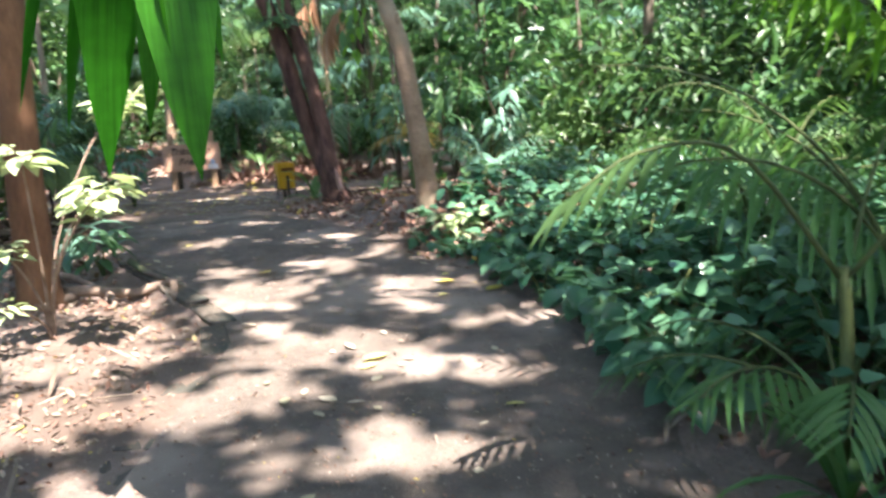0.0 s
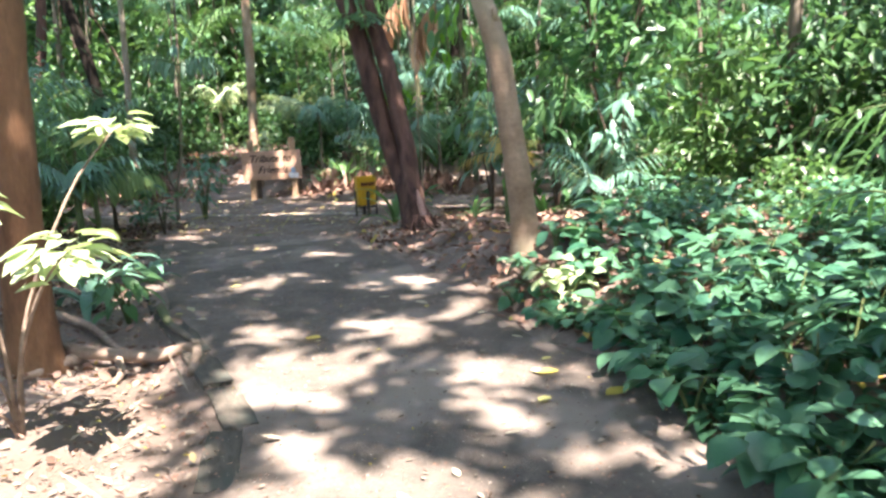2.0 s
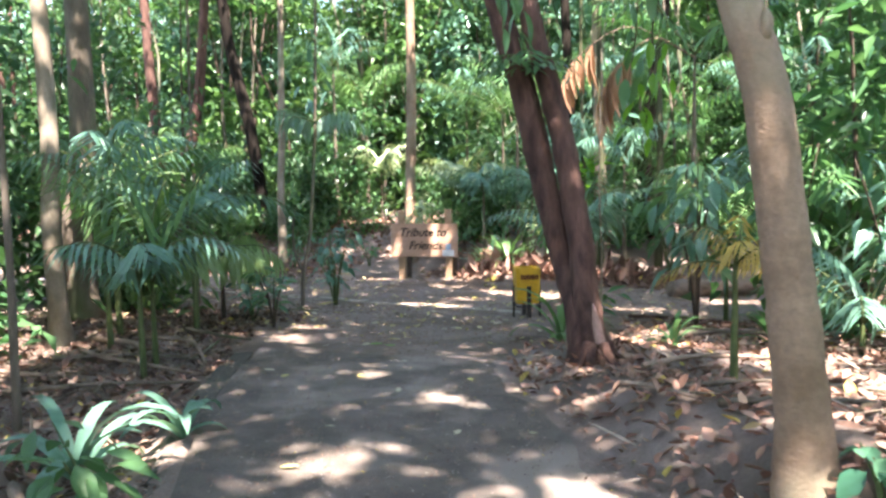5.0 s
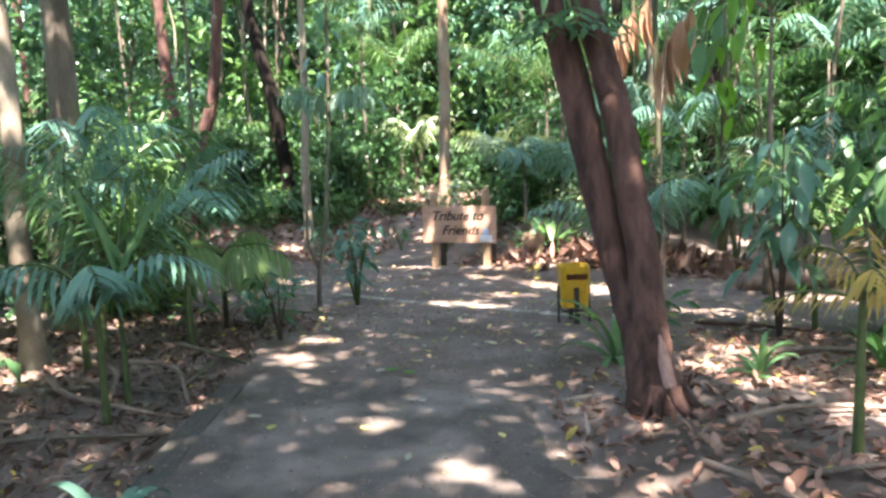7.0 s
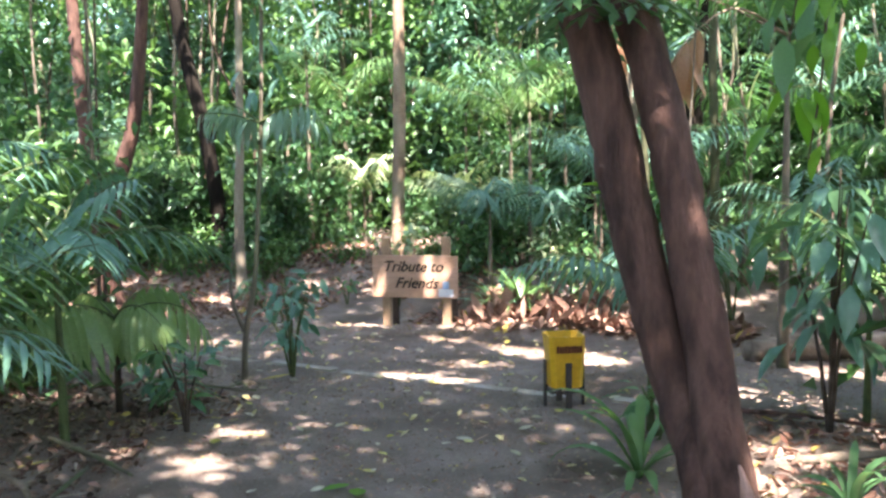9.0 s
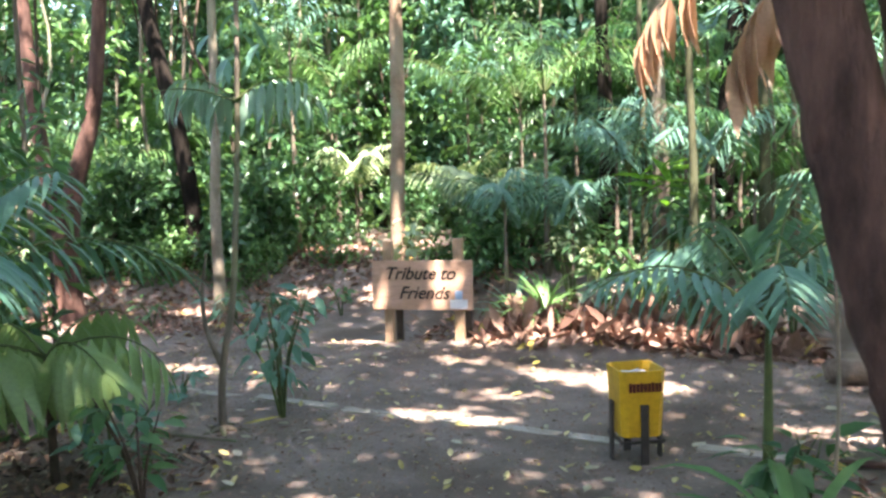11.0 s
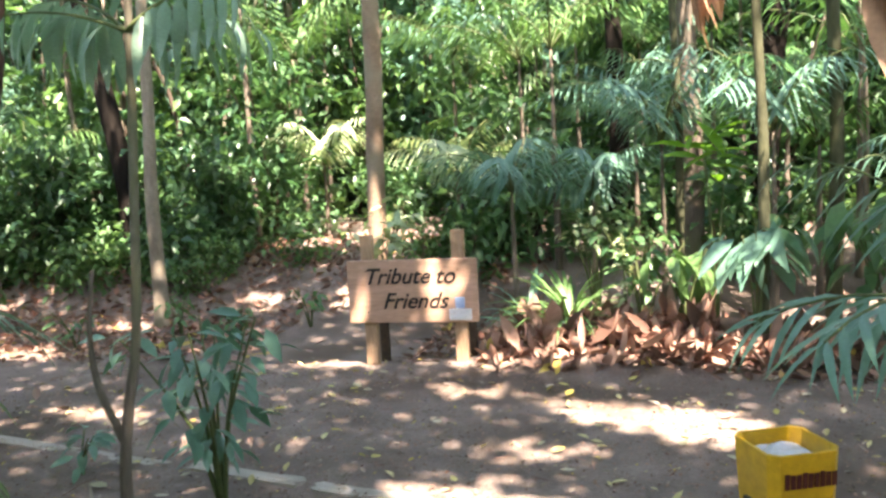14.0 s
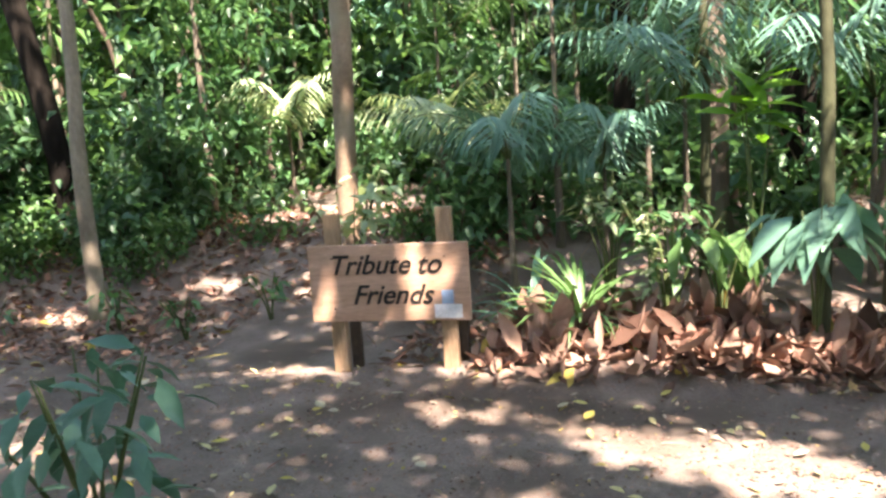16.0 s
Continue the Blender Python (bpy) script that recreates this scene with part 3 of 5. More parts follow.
def bush_kind(seed, height, spread, leaves, length, width, material, bark):
    """The meshes of one kind of bush or sapling: its stems and its foliage."""
    rng = np.random.default_rng(seed)
    stems, centres = [], []
    for k in range(rng.integers(2, 5)):
        a, s = rng.uniform(0, 6.28), rng.uniform(0.2, 0.75) * spread
        tip = np.array([math.cos(a) * s, math.sin(a) * s, height * rng.uniform(0.7, 1.0)])
        line = curve_line([(0, 0, -0.05), tip * (0.25, 0.25, 0.45), tip], 7)
        stems.append(tube(line, np.linspace(0.012 + height * 0.005, 0.006, 7), 5))
        for u in range(1, 7):
            for _ in range(3):
                centres.append(line[u] + rng.normal(size=3) * (spread * 0.3, spread * 0.3, height * 0.07))
    foliage = leafy(rng, centres, 0.11 + spread * 0.12, leaves, length, width)
    return mesh_of("stems", *joined(stems), bark), mesh_of("foliage", *foliage, material)


KINDS = [bush_kind(31, 1.3, 0.8, 270, 0.24, 0.46, LEAF, STEM_DARK), bush_kind(32, 2.2, 1.0, 430, 0.27, 0.42, LEAF_FAR, STEM_DARK), bush_kind(33, 3.6, 1.2, 800, 0.24, 0.42, LEAF, STEM_DARK),
         bush_kind(34, 5.2, 1.5, 1500, 0.21, 0.45, LEAF_FAR, STEM_DARK), bush_kind(35, 6.5, 1.6, 1300, 0.27, 0.4, LEAF_LIGHT, STEM_DARK), bush_kind(36, 2.6, 1.1, 700, 0.3, 0.22, LEAF_LIGHT, STEM),
         bush_kind(37, 4.2, 1.3, 800, 0.4, 0.2, LEAF, STEM_DARK), bush_kind(38, 0.8, 0.6, 300, 0.14, 0.6, LEAF_LIGHT, STEM), bush_kind(39, 5.8, 1.2, 900, 0.32, 0.42, LEAF_BLUE, STEM_DARK)]
WORDS = ["low dark green forest shrub", "leafy mid-green forest shrub", "tall mid-green forest understorey sapling", "tall leafy green understorey tree", "tall slender light green leafy sapling", "light green narrow-leaved forest shrub", "dark green narrow-leaved understorey sapling", "low light green forest shrub", "tall broad-leaved blue-green forest sapling"]


def bush(kind, x, y, turn=0.0, scale=1.0):
    th = thing("bush", WORDS[kind], "shrub", Matrix.Translation(on_ground(x, y)) @ pose(0, 0, 0, 0, 0, turn) @ Matrix.Scale(scale, 4), "undergrowth of the wood")
    part("stem", KINDS[kind][0], None, th)
    part("foliage", KINDS[kind][1], None, th)
    return th


rng_b = np.random.default_rng(8)
placed, far_wood = 0, []
while placed < 430:
    x, y = rng_b.uniform(-24, 15), rng_b.uniform(-9, 33)
    if is_open(x, y, 0.35) or abs(x) < 3 and y < 1.5 or x > right_x(min(y, 11)) and y < 8 and x < 3.2:
        continue
    far = y > 18.5
    near_left = x < -3 and y < 18.5
    if not far and rng_b.random() < (0.5 if near_left else 0.3):
        continue
    if 18.5 < y < 22.5 and rng_b.random() < (0.8 if x > -6 else 0.6):
        continue
    kind = rng_b.choice(9, p=[0.08, 0.11, 0.15, 0.16, 0.14, 0.08, 0.12, 0.04, 0.12]) if far else rng_b.choice(9, p=[0.2, 0.18, 0.12, 0.1, 0.06, 0.12, 0.08, 0.1, 0.04])
    turn, size = rng_b.uniform(0, 360), rng_b.uniform(0.8, 1.25)
    if y > 24.5 or y < 0 or x < -16 or x > 10:
        far_wood.append((int(kind), Matrix.Translation(on_ground(x, y)) @ pose(0, 0, 0, 0, 0, turn) @ Matrix.Scale(size, 4)))
    else:
        bush(int(kind), x, y, turn, size)
    placed += 1
for k in range(190):
    x, y = rng_b.uniform(-30, 16), rng_b.uniform(25, 38)
    far_wood.append((int(rng_b.choice([3, 4, 8, 3])), Matrix.Translation(on_ground(x, y)) @ pose(0, 0, 0, 0, 0, rng_b.uniform(0, 360)) @ Matrix.Scale(rng_b.uniform(1.1, 1.6), 4)))
for kind in range(9):
    for half in (0, 1):
        src = KINDS[kind][half]
        co = np.empty(len(src.vertices) * 3)
        src.vertices.foreach_get("co", co)
        co, faces = co.reshape(-1, 3), [list(p.vertices) for p in src.polygons]
        mats = [np.array(m) for k, m in far_wood if k == kind]
        if mats:
            all_v = np.concatenate([co @ m[:3, :3].T + m[:3, 3] for m in mats])
            all_f = [[i + n * len(co) for i in f] for n in range(len(mats)) for f in faces]
            far = new("far_undergrowth", mesh_of("far_undergrowth", all_v, all_f, src.materials[0]))
            tagged(far, "distant green undergrowth filling the wood", "undergrowth", kind="stuff")

rng_l = np.random.default_rng(71)
for k in range(36):
    x, y = rng_l.uniform(-14, 3.5), rng_l.uniform(19.4, 22.6)
    bush(int(rng_l.choice([0, 0, 1, 7])), x, y, rng_l.uniform(0, 360), rng_l.uniform(0.7, 1.1))

for k, (x, y, kind, s) in enumerate([(-7.9, 10.2, 3, 0.8), (-8.7, 12.5, 3, 0.9), (-7.5, 8.5, 2, 0.9), (-9.3, 11.2, 8, 0.8), (-8.0, 13.3, 2, 0.8), (-7.8, 7.2, 3, 0.8), (-9.8, 9.2, 3, 1.0), (-6.9, 9.3, 0, 0.9), (-7.3, 12.7, 1, 0.7)]):
    bush(kind, x, y, 50 * k, s)

# Slim poles of young trees standing close together at the back.
rng_s = np.random.default_rng(14)
POLES = []
for k in range(4):
    line = curve_line([(0, 0, -0.1), (rng_s.normal(0, 0.1), 0, 2.0), (rng_s.normal(0, 0.25), 0.1, 4.5), (rng_s.normal(0, 0.4), 0, 8.2)], 14)
    POLES.append([mesh_of("stem", *tube(line, np.linspace(0.045, 0.015, 14), 6, 0.05, k), m) for m in (BARK_PALE, BARK_GREY, STEM_DARK)])
POLE_CROWN = mesh_of("foliage", *leafy(rng_s, rng_s.normal(0, 0.5, (14, 3)) + (0, 0, 7.7), 0.4, 220, 0.22, 0.42), LEAF_FAR)
placed = 0
while placed < 70:
    x, y = rng_s.uniform(-17, 7), rng_s.uniform(17.8, 27)
    if is_open(x, y, 0.3) or -8.2 < x < -3.4 and y < 25:
        continue
    m = int(rng_s.choice([0, 1, 1, 2]))
    th = thing("young_tree", ["slim pale pole of a young tree", "slim grey-brown pole of a young tree", "slim dark pole of a young tree"][m], "tree", Matrix.Translation(on_ground(x, y)) @ pose(0, 0, 0, 0, 0, rng_s.uniform(0, 360)) @ Matrix.Scale(rng_s.uniform(0.7, 1.2), 4), "young trees of the wood")
    part("stem", POLES[int(rng_s.integers(4))][m], None, th)
    part("foliage", POLE_CROWN, None, th)
    placed += 1

# ---- the wooden sign ----
SIGN_WOOD = surface("sign_wood", (0.46, 0.265, 0.165), (0.64, 0.4, 0.28), 2.5, 26, rough=0.7, strength=0.3, dist=0.004, stretch=(0.5, 3, 3), coords="Object")
POST_WOOD = surface("post_wood", (0.3, 0.19, 0.11), (0.48, 0.32, 0.2), 3, 26, rough=0.75, strength=0.4, dist=0.005, stretch=(3, 3, 0.5))
INK = surface("black_paint", (0.012, 0.01, 0.009), (0.03, 0.026, 0.022), 8, 60, rough=0.6, strength=0.1)
PAPER = surface("white_paper", (0.66, 0.66, 0.66), (0.8, 0.8, 0.8), 6, 60, rough=0.6, strength=0.05)
BLUE = surface("pale_blue_print", (0.3, 0.42, 0.6), (0.42, 0.54, 0.7), 8, 60, rough=0.6, strength=0.05)


def box(w, d, h, bevel=0.006, rough=0.0, seed=0):
    """A bevelled block standing on z = 0, centred in x and y, its edges a little uneven."""
    bm = bmesh.new()
    bmesh.ops.create_cube(bm, size=1.0)
    for v in bm.verts:
        v.co = Vector((v.co.x * w, v.co.y * d, (v.co.z + 0.5) * h))
    if rough:
        bmesh.ops.subdivide_edges(bm, edges=bm.edges[:], cuts=3, use_grid_fill=True)
        r = random.Random(seed)
        for v in bm.verts:
            v.co += Vector([r.uniform(-rough, rough) for _ in range(3)])
    elif bevel:
        bmesh.ops.bevel(bm, geom=bm.edges[:], offset=bevel, segments=2, affect="EDGES", profile=0.5)
    return bm


def lettering(text, height, material, name, parent, at, shear=0.0, fatness=0.0, spacing=1.0):
    cu = bpy.data.curves.new(name, "FONT")
    cu.body, cu.size, cu.align_x, cu.shear, cu.extrude, cu.offset, cu.space_character = text, height, "CENTER", shear, 0.0015, fatness, spacing
    tmp = bpy.data.objects.new(name, cu)
    me = bpy.data.meshes.new_from_object(tmp)
    bpy.data.objects.remove(tmp)
    me.materials.clear()
    me.materials.append(material)
    return part(name, me, material, parent, "black slanted painted lettering", at)


SX, SY, SYAW = -5.07, 16.86, 2.0
sign = thing("wooden_sign", "weathered wooden sign on two posts with black lettering", "sign", Matrix.Translation((SX, SY, float(ground_z(SX, SY)))) @ pose(0, 0, 0, 0, 0, SYAW))
part("board", box(1.18, 0.035, 0.56, 0.008), SIGN_WOOD, sign, "light brown plank board", pose(0, -0.05, 0.385))
for px, h in ((-0.41, 1.17), (0.42, 1.19)):
    part("post", box(0.115, 0.07, h + 0.12, 0.008), POST_WOOD, sign, at=pose(px, 0, -0.12))
# Short dark uprights behind and to the right of each post.
for px, h in ((-0.33, 0.43), (0.49, 0.43)):
    part("rear_post", box(0.08, 0.05, h + 0.12, 0.006), STEM_DARK, sign, "dark upright piece behind the post", pose(px, 0.12, -0.12))
for word, wx, wz in (("Tribute", -0.14, 0.735), ("to", 0.3, 0.735), ("Friends", 0.02, 0.515)):
    lettering(word, 0.2, INK, "lettering", sign, pose(wx, -0.072, wz, 90, 0, 0), 0.36, 0.003, 1.0)
for px in (-0.41, 0.42):
    for pz in (0.48, 0.85):
        bm = bmesh.new()
        bmesh.ops.create_uvsphere(bm, u_segments=8, v_segments=5, radius=0.008)
        part("nail_head", bm, STEM_DARK, sign, at=pose(px, -0.069, pz))
card = thing("pinned_card", "small white card with pale blue print on the sign board", "card", sign.matrix_world @ pose(0.43, -0.074, 0.405))
part("card", box(0.2, 0.008, 0.1, 0.002), PAPER, card, at=pose(0, 0, 0))
part("print", box(0.085, 0.006, 0.1, 0.002), BLUE, card, "pale blue printed mark", pose(0, 0.0, 0.1035))

# ---- the yellow bin ----
YELLOW = surface("yellow_paint", (0.62, 0.33, 0.012), (0.74, 0.425, 0.02), 3, 22, rough=0.45, spec=0.45, strength=0.12, dist=0.003, stain=(0.42, 0.27, 0.06))
IRON = surface("dark_iron", (0.03, 0.025, 0.022), (0.085, 0.065, 0.05), 8, 50, rough=0.6, strength=0.4, dist=0.003)
RED_INK = surface("dark_red_paint", (0.09, 0.02, 0.012), (0.15, 0.04, 0.02), 9, 60, rough=0.6, strength=0.1)
BX, BY, BYAW = -2.52, 13.33, 24.0
bin_thing = thing("litter_bin", "square yellow metal litter bin on dark iron legs", "bin", Matrix.Translation(on_ground(BX, BY, 0)) @ pose(0, 0, 0, 0, 0, BYAW))


def bin_body(low, high, z0, z1, wall=0.012):
    bm = bmesh.new()
    rings = []
    for half, z in ((low, z0), (high, z1), (high - wall, z1), (low - wall, z0 + wall)):
        ring = []
        for k in range(4):
            for s in (-1, 1):
                a = radians(45 + 90 * k)
                cx, cy = math.copysign(half, math.cos(a)), math.copysign(half, math.sin(a))
                cut = 0.035
                dx, dy = (-math.copysign(cut, cx), 0), (0, -math.copysign(cut, cy))
                use = (dy if k % 2 == 0 else dx) if s < 0 else (dx if k % 2 == 0 else dy)
                ring.append(bm.verts.new((cx + use[0], cy + use[1], z)))
        rings.append(ring)
    for a, b in zip(rings, rings[1:]):
        for k in range(8):
            bm.faces.new((a[k], a[(k + 1) % 8], b[(k + 1) % 8], b[k]))
    bm.faces.new(rings[0][::-1])
    bm.faces.new(rings[-1])
    bmesh.ops.recalc_face_normals(bm, faces=bm.faces[:])
    return bm


part("body", bin_body(0.128, 0.147, 0.17, 0.585), YELLOW, bin_thing, "scuffed yellow painted metal body")
for sx, sy, ang in ((0, -1, 0), (1, 0, 90), (0, 1, 180), (-1, 0, 270)):
    part("leg", box(0.05, 0.018, 0.42, 0.004), IRON, bin_thing, "dark iron strap leg", pose(sx * 0.156, sy * 0.156, -0.04, 0, 0, ang))
    part("foot_rail", box(0.26, 0.018, 0.02, 0.003), IRON, bin_thing, "dark iron rail", pose(sx * 0.132, sy * 0.132, 0.13, 0, 0, ang))
part("refuse", box(0.23, 0.23, 0.05, 0, 0.015, 5), PAPER, bin_thing, "pale paper refuse inside", pose(0, 0, 0.48))
for k in range(9):
    part("letter_bar", box(0.0195, 0.004, 0.055 + 0.006 * (k % 3 == 0), 0.001), RED_INK, bin_thing, at=pose(-0.085 + 0.0235 * k, -0.1465, 0.455, 2.5))

# ---- plants along the way ----


def frond_line(length, rise, droop, n=12):
    """A frond's midrib: leaves the stem at an angle of rise, bends over by droop."""
    s = np.linspace(0, 1, n)
    ang = np.radians(rise) - np.radians(droop) * s**1.3
    step = length / (n - 1)
    y = np.concatenate([[0], np.cumsum(np.cos(ang[:-1]) * step)])
    z = np.concatenate([[0], np.cumsum(np.sin(ang[:-1]) * step)])
    return np.stack([0 * s, y, z], -1)


def leaflet_poses(line, pairs, leaf_len, start=0.18, hang=0.35, forward=0.75, seed=0):
    """Where the leaflets sit on a midrib: (place, turn, length)."""
    rng = np.random.default_rng(seed)
    out = []
    for k in range(pairs):
        u = start + (0.99 - start) * k / (pairs - 1)
        i = u * (len(line) - 1)
        a = int(min(i, len(line) - 2))
        p = line[a] + (line[a + 1] - line[a]) * (i - a)
        ln = leaf_len * (0.55 + 0.45 * math.sin(math.pi * min(1, 0.15 + 0.85 * u))) * rng.uniform(0.9, 1.08)
        for s in (-1, 1):
            yaw = -s * (math.pi / 2 - forward * (0.5 + 0.8 * u)) + rng.normal(0, 0.06)
            out.append((p, yaw, -hang * rng.uniform(0.6, 1.4), -s * 0.25, ln))
    return out


LEAFLET = {}


def leaflet_mesh(material, width):
    key = (material.name, width)
    if key not in LEAFLET:
        LEAFLET[key] = mesh_of("leaflet", *blade(1.0, width, 4, 0.15, 0.3, 0.35), material)
    return LEAFLET[key]


def crown_fronds(th, tops, rng, seed, fronds, length, pairs, leaf, width, material, fine, rise, droop, aim, hang):
    v0, f0 = blade(1.0, width, 3, 0.15, 0.3, 0.35)
    for k in range(fronds):
        yaw = aim[k] if aim and k < len(aim) else 360 / fronds * k + rng.uniform(-18, 18)
        line = frond_line(length * rng.uniform(0.8, 1.1), rng.uniform(*rise), rng.uniform(*droop))
        rib = part("frond", tube(line, np.linspace(0.011, 0.003, len(line)), 5), STEM, th, at=Matrix.Translation(tops[k % len(tops)] - Vector((0, 0, 0.02))) @ pose(0, 0, 0, 0, rng.uniform(-12, 12), yaw))
        sits = leaflet_poses(line, pairs, leaf, hang=hang, seed=seed * 50 + k)
        if fine:
            for p, a, b, c, ln in sits:
                part("leaflet", leaflet_mesh(material, width), None, rib, at=Matrix.LocRotScale(p, (Matrix.Rotation(a, 3, "Z") @ Matrix.Rotation(b, 3, "X") @ Matrix.Rotation(c, 3, "Y")).to_quaternion(), (ln, ln, ln)))
        else:
            p, a, b, c, ln = (np.array(q) for q in zip(*sits))
            part("leaflet_spray", strewn((v0, np.array(f0)), p, turns(a, b, c), ln, ln), material, rib)["kind"] = "stuff"


def palm(x, y, label, stem=0.6, fronds=8, length=1.3, pairs=13, leaf=0.34, width=0.11, material=LEAF_PALM, fine=False, seed=0, rise=(45, 80), droop=(70, 115), stems=1, bark=STEM, aim=None, hang=0.35, category="palm"):
    """A feather-leaved palm: stems, and fronds with their leaflets."""
    rng = np.random.default_rng(seed)
    th = thing("palm", label, category, Matrix.Translation(on_ground(x, y)))
    tops = []
    for k in range(stems):
        lean = rng.normal(0, 0.12, 2) * (stems > 1) * stem
        line = curve_line([(0, 0, -0.05), (lean[0] * 0.4, lean[1] * 0.4, stem * 0.5), (lean[0], lean[1], stem)], 8)
        part("stem", tube(line, np.linspace(0.022 + 0.012 * stem, 0.016, 8), 8, 0.04, k), bark, th)
        tops.append(line[-1])
    crown_fronds(th, tops, rng, seed, fronds, length, pairs, leaf, width, material, fine, rise, droop, aim, hang)
    return th


LEAVES = {}


def leaf_mesh(material, ratio, droop=0.25, fold=0.14, widest=0.42):
    key = (material.name, ratio, droop)
    if key not in LEAVES:
        LEAVES[key] = mesh_of("leaf", *blade(1.0, ratio, 4, fold, droop, widest), material)
    return LEAVES[key]


def leafy_plant(name, x, y, label, category, height, spread, stems, leaves, size, ratio, material, seed, bark=STEM, pitch=-0.15, droop=0.25, group="", top_heavy=0.3):
    """A small plant: thin stems, each leaf a blade of its own on a stalk."""
    rng = np.random.default_rng(seed)
    th = thing(name, label, category, Matrix.Translation(on_ground(x, y)), group)
    lines = []
    for k in range(stems):
        a, s = rng.uniform(0, 6.28), spread * rng.uniform(0.25, 0.8)
        tip = np.array([math.cos(a) * s, math.sin(a) * s, height * rng.uniform(0.75, 1.0)])
        line = curve_line([(0, 0, -0.04), tip * (0.3, 0.3, 0.5), tip], 7)
        part("stem", tube(line, np.linspace(0.008 + 0.006 * height, 0.004, 7), 5), bark, th)
        lines.append(line)
    me, far = leaf_mesh(material, ratio, droop), []
    for k in range(leaves):
        line = lines[k % stems]
        u = top_heavy + (1 - top_heavy) * rng.random() ** 0.7
        i = min(int(u * 6), 5)
        p = line[i] + (line[i + 1] - line[i]) * (u * 6 - i)
        ln, yaw = size * rng.uniform(0.65, 1.2), rng.uniform(0, 6.28)
        out = np.array([-math.sin(yaw), math.cos(yaw), 0.25]) * spread * rng.uniform(0.05, 0.35)
        turn = (Matrix.Rotation(yaw, 3, "Z") @ Matrix.Rotation(rng.normal(pitch, 0.3), 3, "X") @ Matrix.Rotation(rng.normal(0, 0.3), 3, "Y")).to_quaternion()
        place = Matrix.LocRotScale(Vector(p + out), turn, (ln, ln, ln))
        if y < 9.5:
            part("leaf", me, None, th, at=place)
        else:
            far.append(place)
    if far:   # too small to pick apart singly
        v0, f0 = blade(1.0, ratio, 3, 0.14, droop, 0.42)
        all_v = np.concatenate([v0 @ np.array(m)[:3, :3].T + np.array(m)[:3, 3] for m in far])
        all_f = (np.array(f0)[None] + (np.arange(len(far)) * len(v0))[:, None, None]).reshape(-1, 4)
        part("foliage", (all_v, all_f), material, th)["kind"] = "stuff"
    return th


def strap_plant(x, y, label, n, length, width, material, seed, rise=(35, 85), droop=(60, 120), category="plant"):
    """A tuft of long arching strap leaves."""
    rng = np.random.default_rng(seed)
    th = thing("strap_leaved_plant", label, category, Matrix.Translation(on_ground(x, y)))
    for k in range(n):
        ln = length * rng.uniform(0.6, 1.1)
        line = frond_line(ln, rng.uniform(*rise), rng.uniform(*droop), 8)
        s = np.linspace(0, 1, 8)
        w = width / 2 * np.minimum(1, np.sin(np.pi * (0.08 + 0.92 * s)) * 1.5) * rng.uniform(0.8, 1.15)
        v = np.stack([line + np.stack([-w, 0 * w, w * 0.35], -1), line, line + np.stack([w, 0 * w, w * 0.35], -1)], 1).reshape(-1, 3)
        f = [[3 * i + c, 3 * i + c + 1, 3 * i + c + 4, 3 * i + c + 3] for i in range(7) for c in (0, 1)]
        part("leaf", (v, f), material, th, at=pose(0, 0, 0.02, 0, 0, 360 / n * k * 2.4 + rng.uniform(-15, 15)))
    return th


# The bed of low shrubs on the right of the path.
rng_p = np.random.default_rng(77)
count = 0
for k in range(2000):
    y = rng_p.uniform(1.6, 7.2)
    off = rng_p.uniform(0.18, 2.6)
    x = float(right_x(y)) + off
    if (y > 6.3 and off < 0.55 and abs(x + 0.1) < 0.25) or math.hypot(x - 1.5, y - 2.75) < 0.25 or off > 0.5 and y > 6.8 and rng_p.random() < 0.7:
        continue
    if off > 1.7 or math.hypot(x - 1.25, y - 2.55) < 0.55 or any(math.hypot(x - a, y - b) < 0.25 for a, b in LEAVES.get("bed", [])):
        continue
    LEAVES.setdefault("bed", []).append((x, y))
    tall = (0.24 + 0.34 * float(smooth(0.1, 1.0, off)) + rng_p.uniform(-0.05, 0.12)) * (0.6 if y > 5.8 else 0.85)
    leafy_plant("bed_plant", x, y, "low broad-leaved green ground-cover plant beside the path", "plant", tall, 0.2, 3, 27, 0.145, 0.8, LEAF_BED, 100 + k, pitch=-0.12, group="ground-cover bed", top_heavy=0.35)
    count += 1
    if count >= 84:
        break
leafy_plant("sunlit_plant", 0.16, 6.5, "pale green sunlit ground-cover plant at the tan tree", "plant", 0.3, 0.34, 5, 60, 0.11, 0.75, LEAF_SUNLIT, 801)

for k, (x, y) in enumerate([(-0.12, 6.92), (0.1, 6.98), (-0.2, 6.72)]):
    leafy_plant("bed_plant", x, y, "low blue-green plant at the tan tree's foot", "plant", 0.22, 0.2, 3, 16, 0.12, 0.7, LEAF_BED, 1790 + k, pitch=-0.15, group="ground-cover bed", top_heavy=0.2)

for k in range(30):
    y = rng_p.uniform(4.0, 6.7)
    x = float(right_x(y)) + (0.33 if y < 5.8 else 0.2) + rng_p.uniform(-0.06, 0.12)
    if abs(x + 0.1) > 0.2 or y < 6.5:
        leafy_plant("bed_plant", x, y, "low creeping green plant at the path's edge", "plant", rng_p.uniform(0.1, 0.2), 0.16, 2, 14, 0.095, 0.8, LEAF_BED, 1700 + k, pitch=-0.12, group="ground-cover bed", top_heavy=0.2)

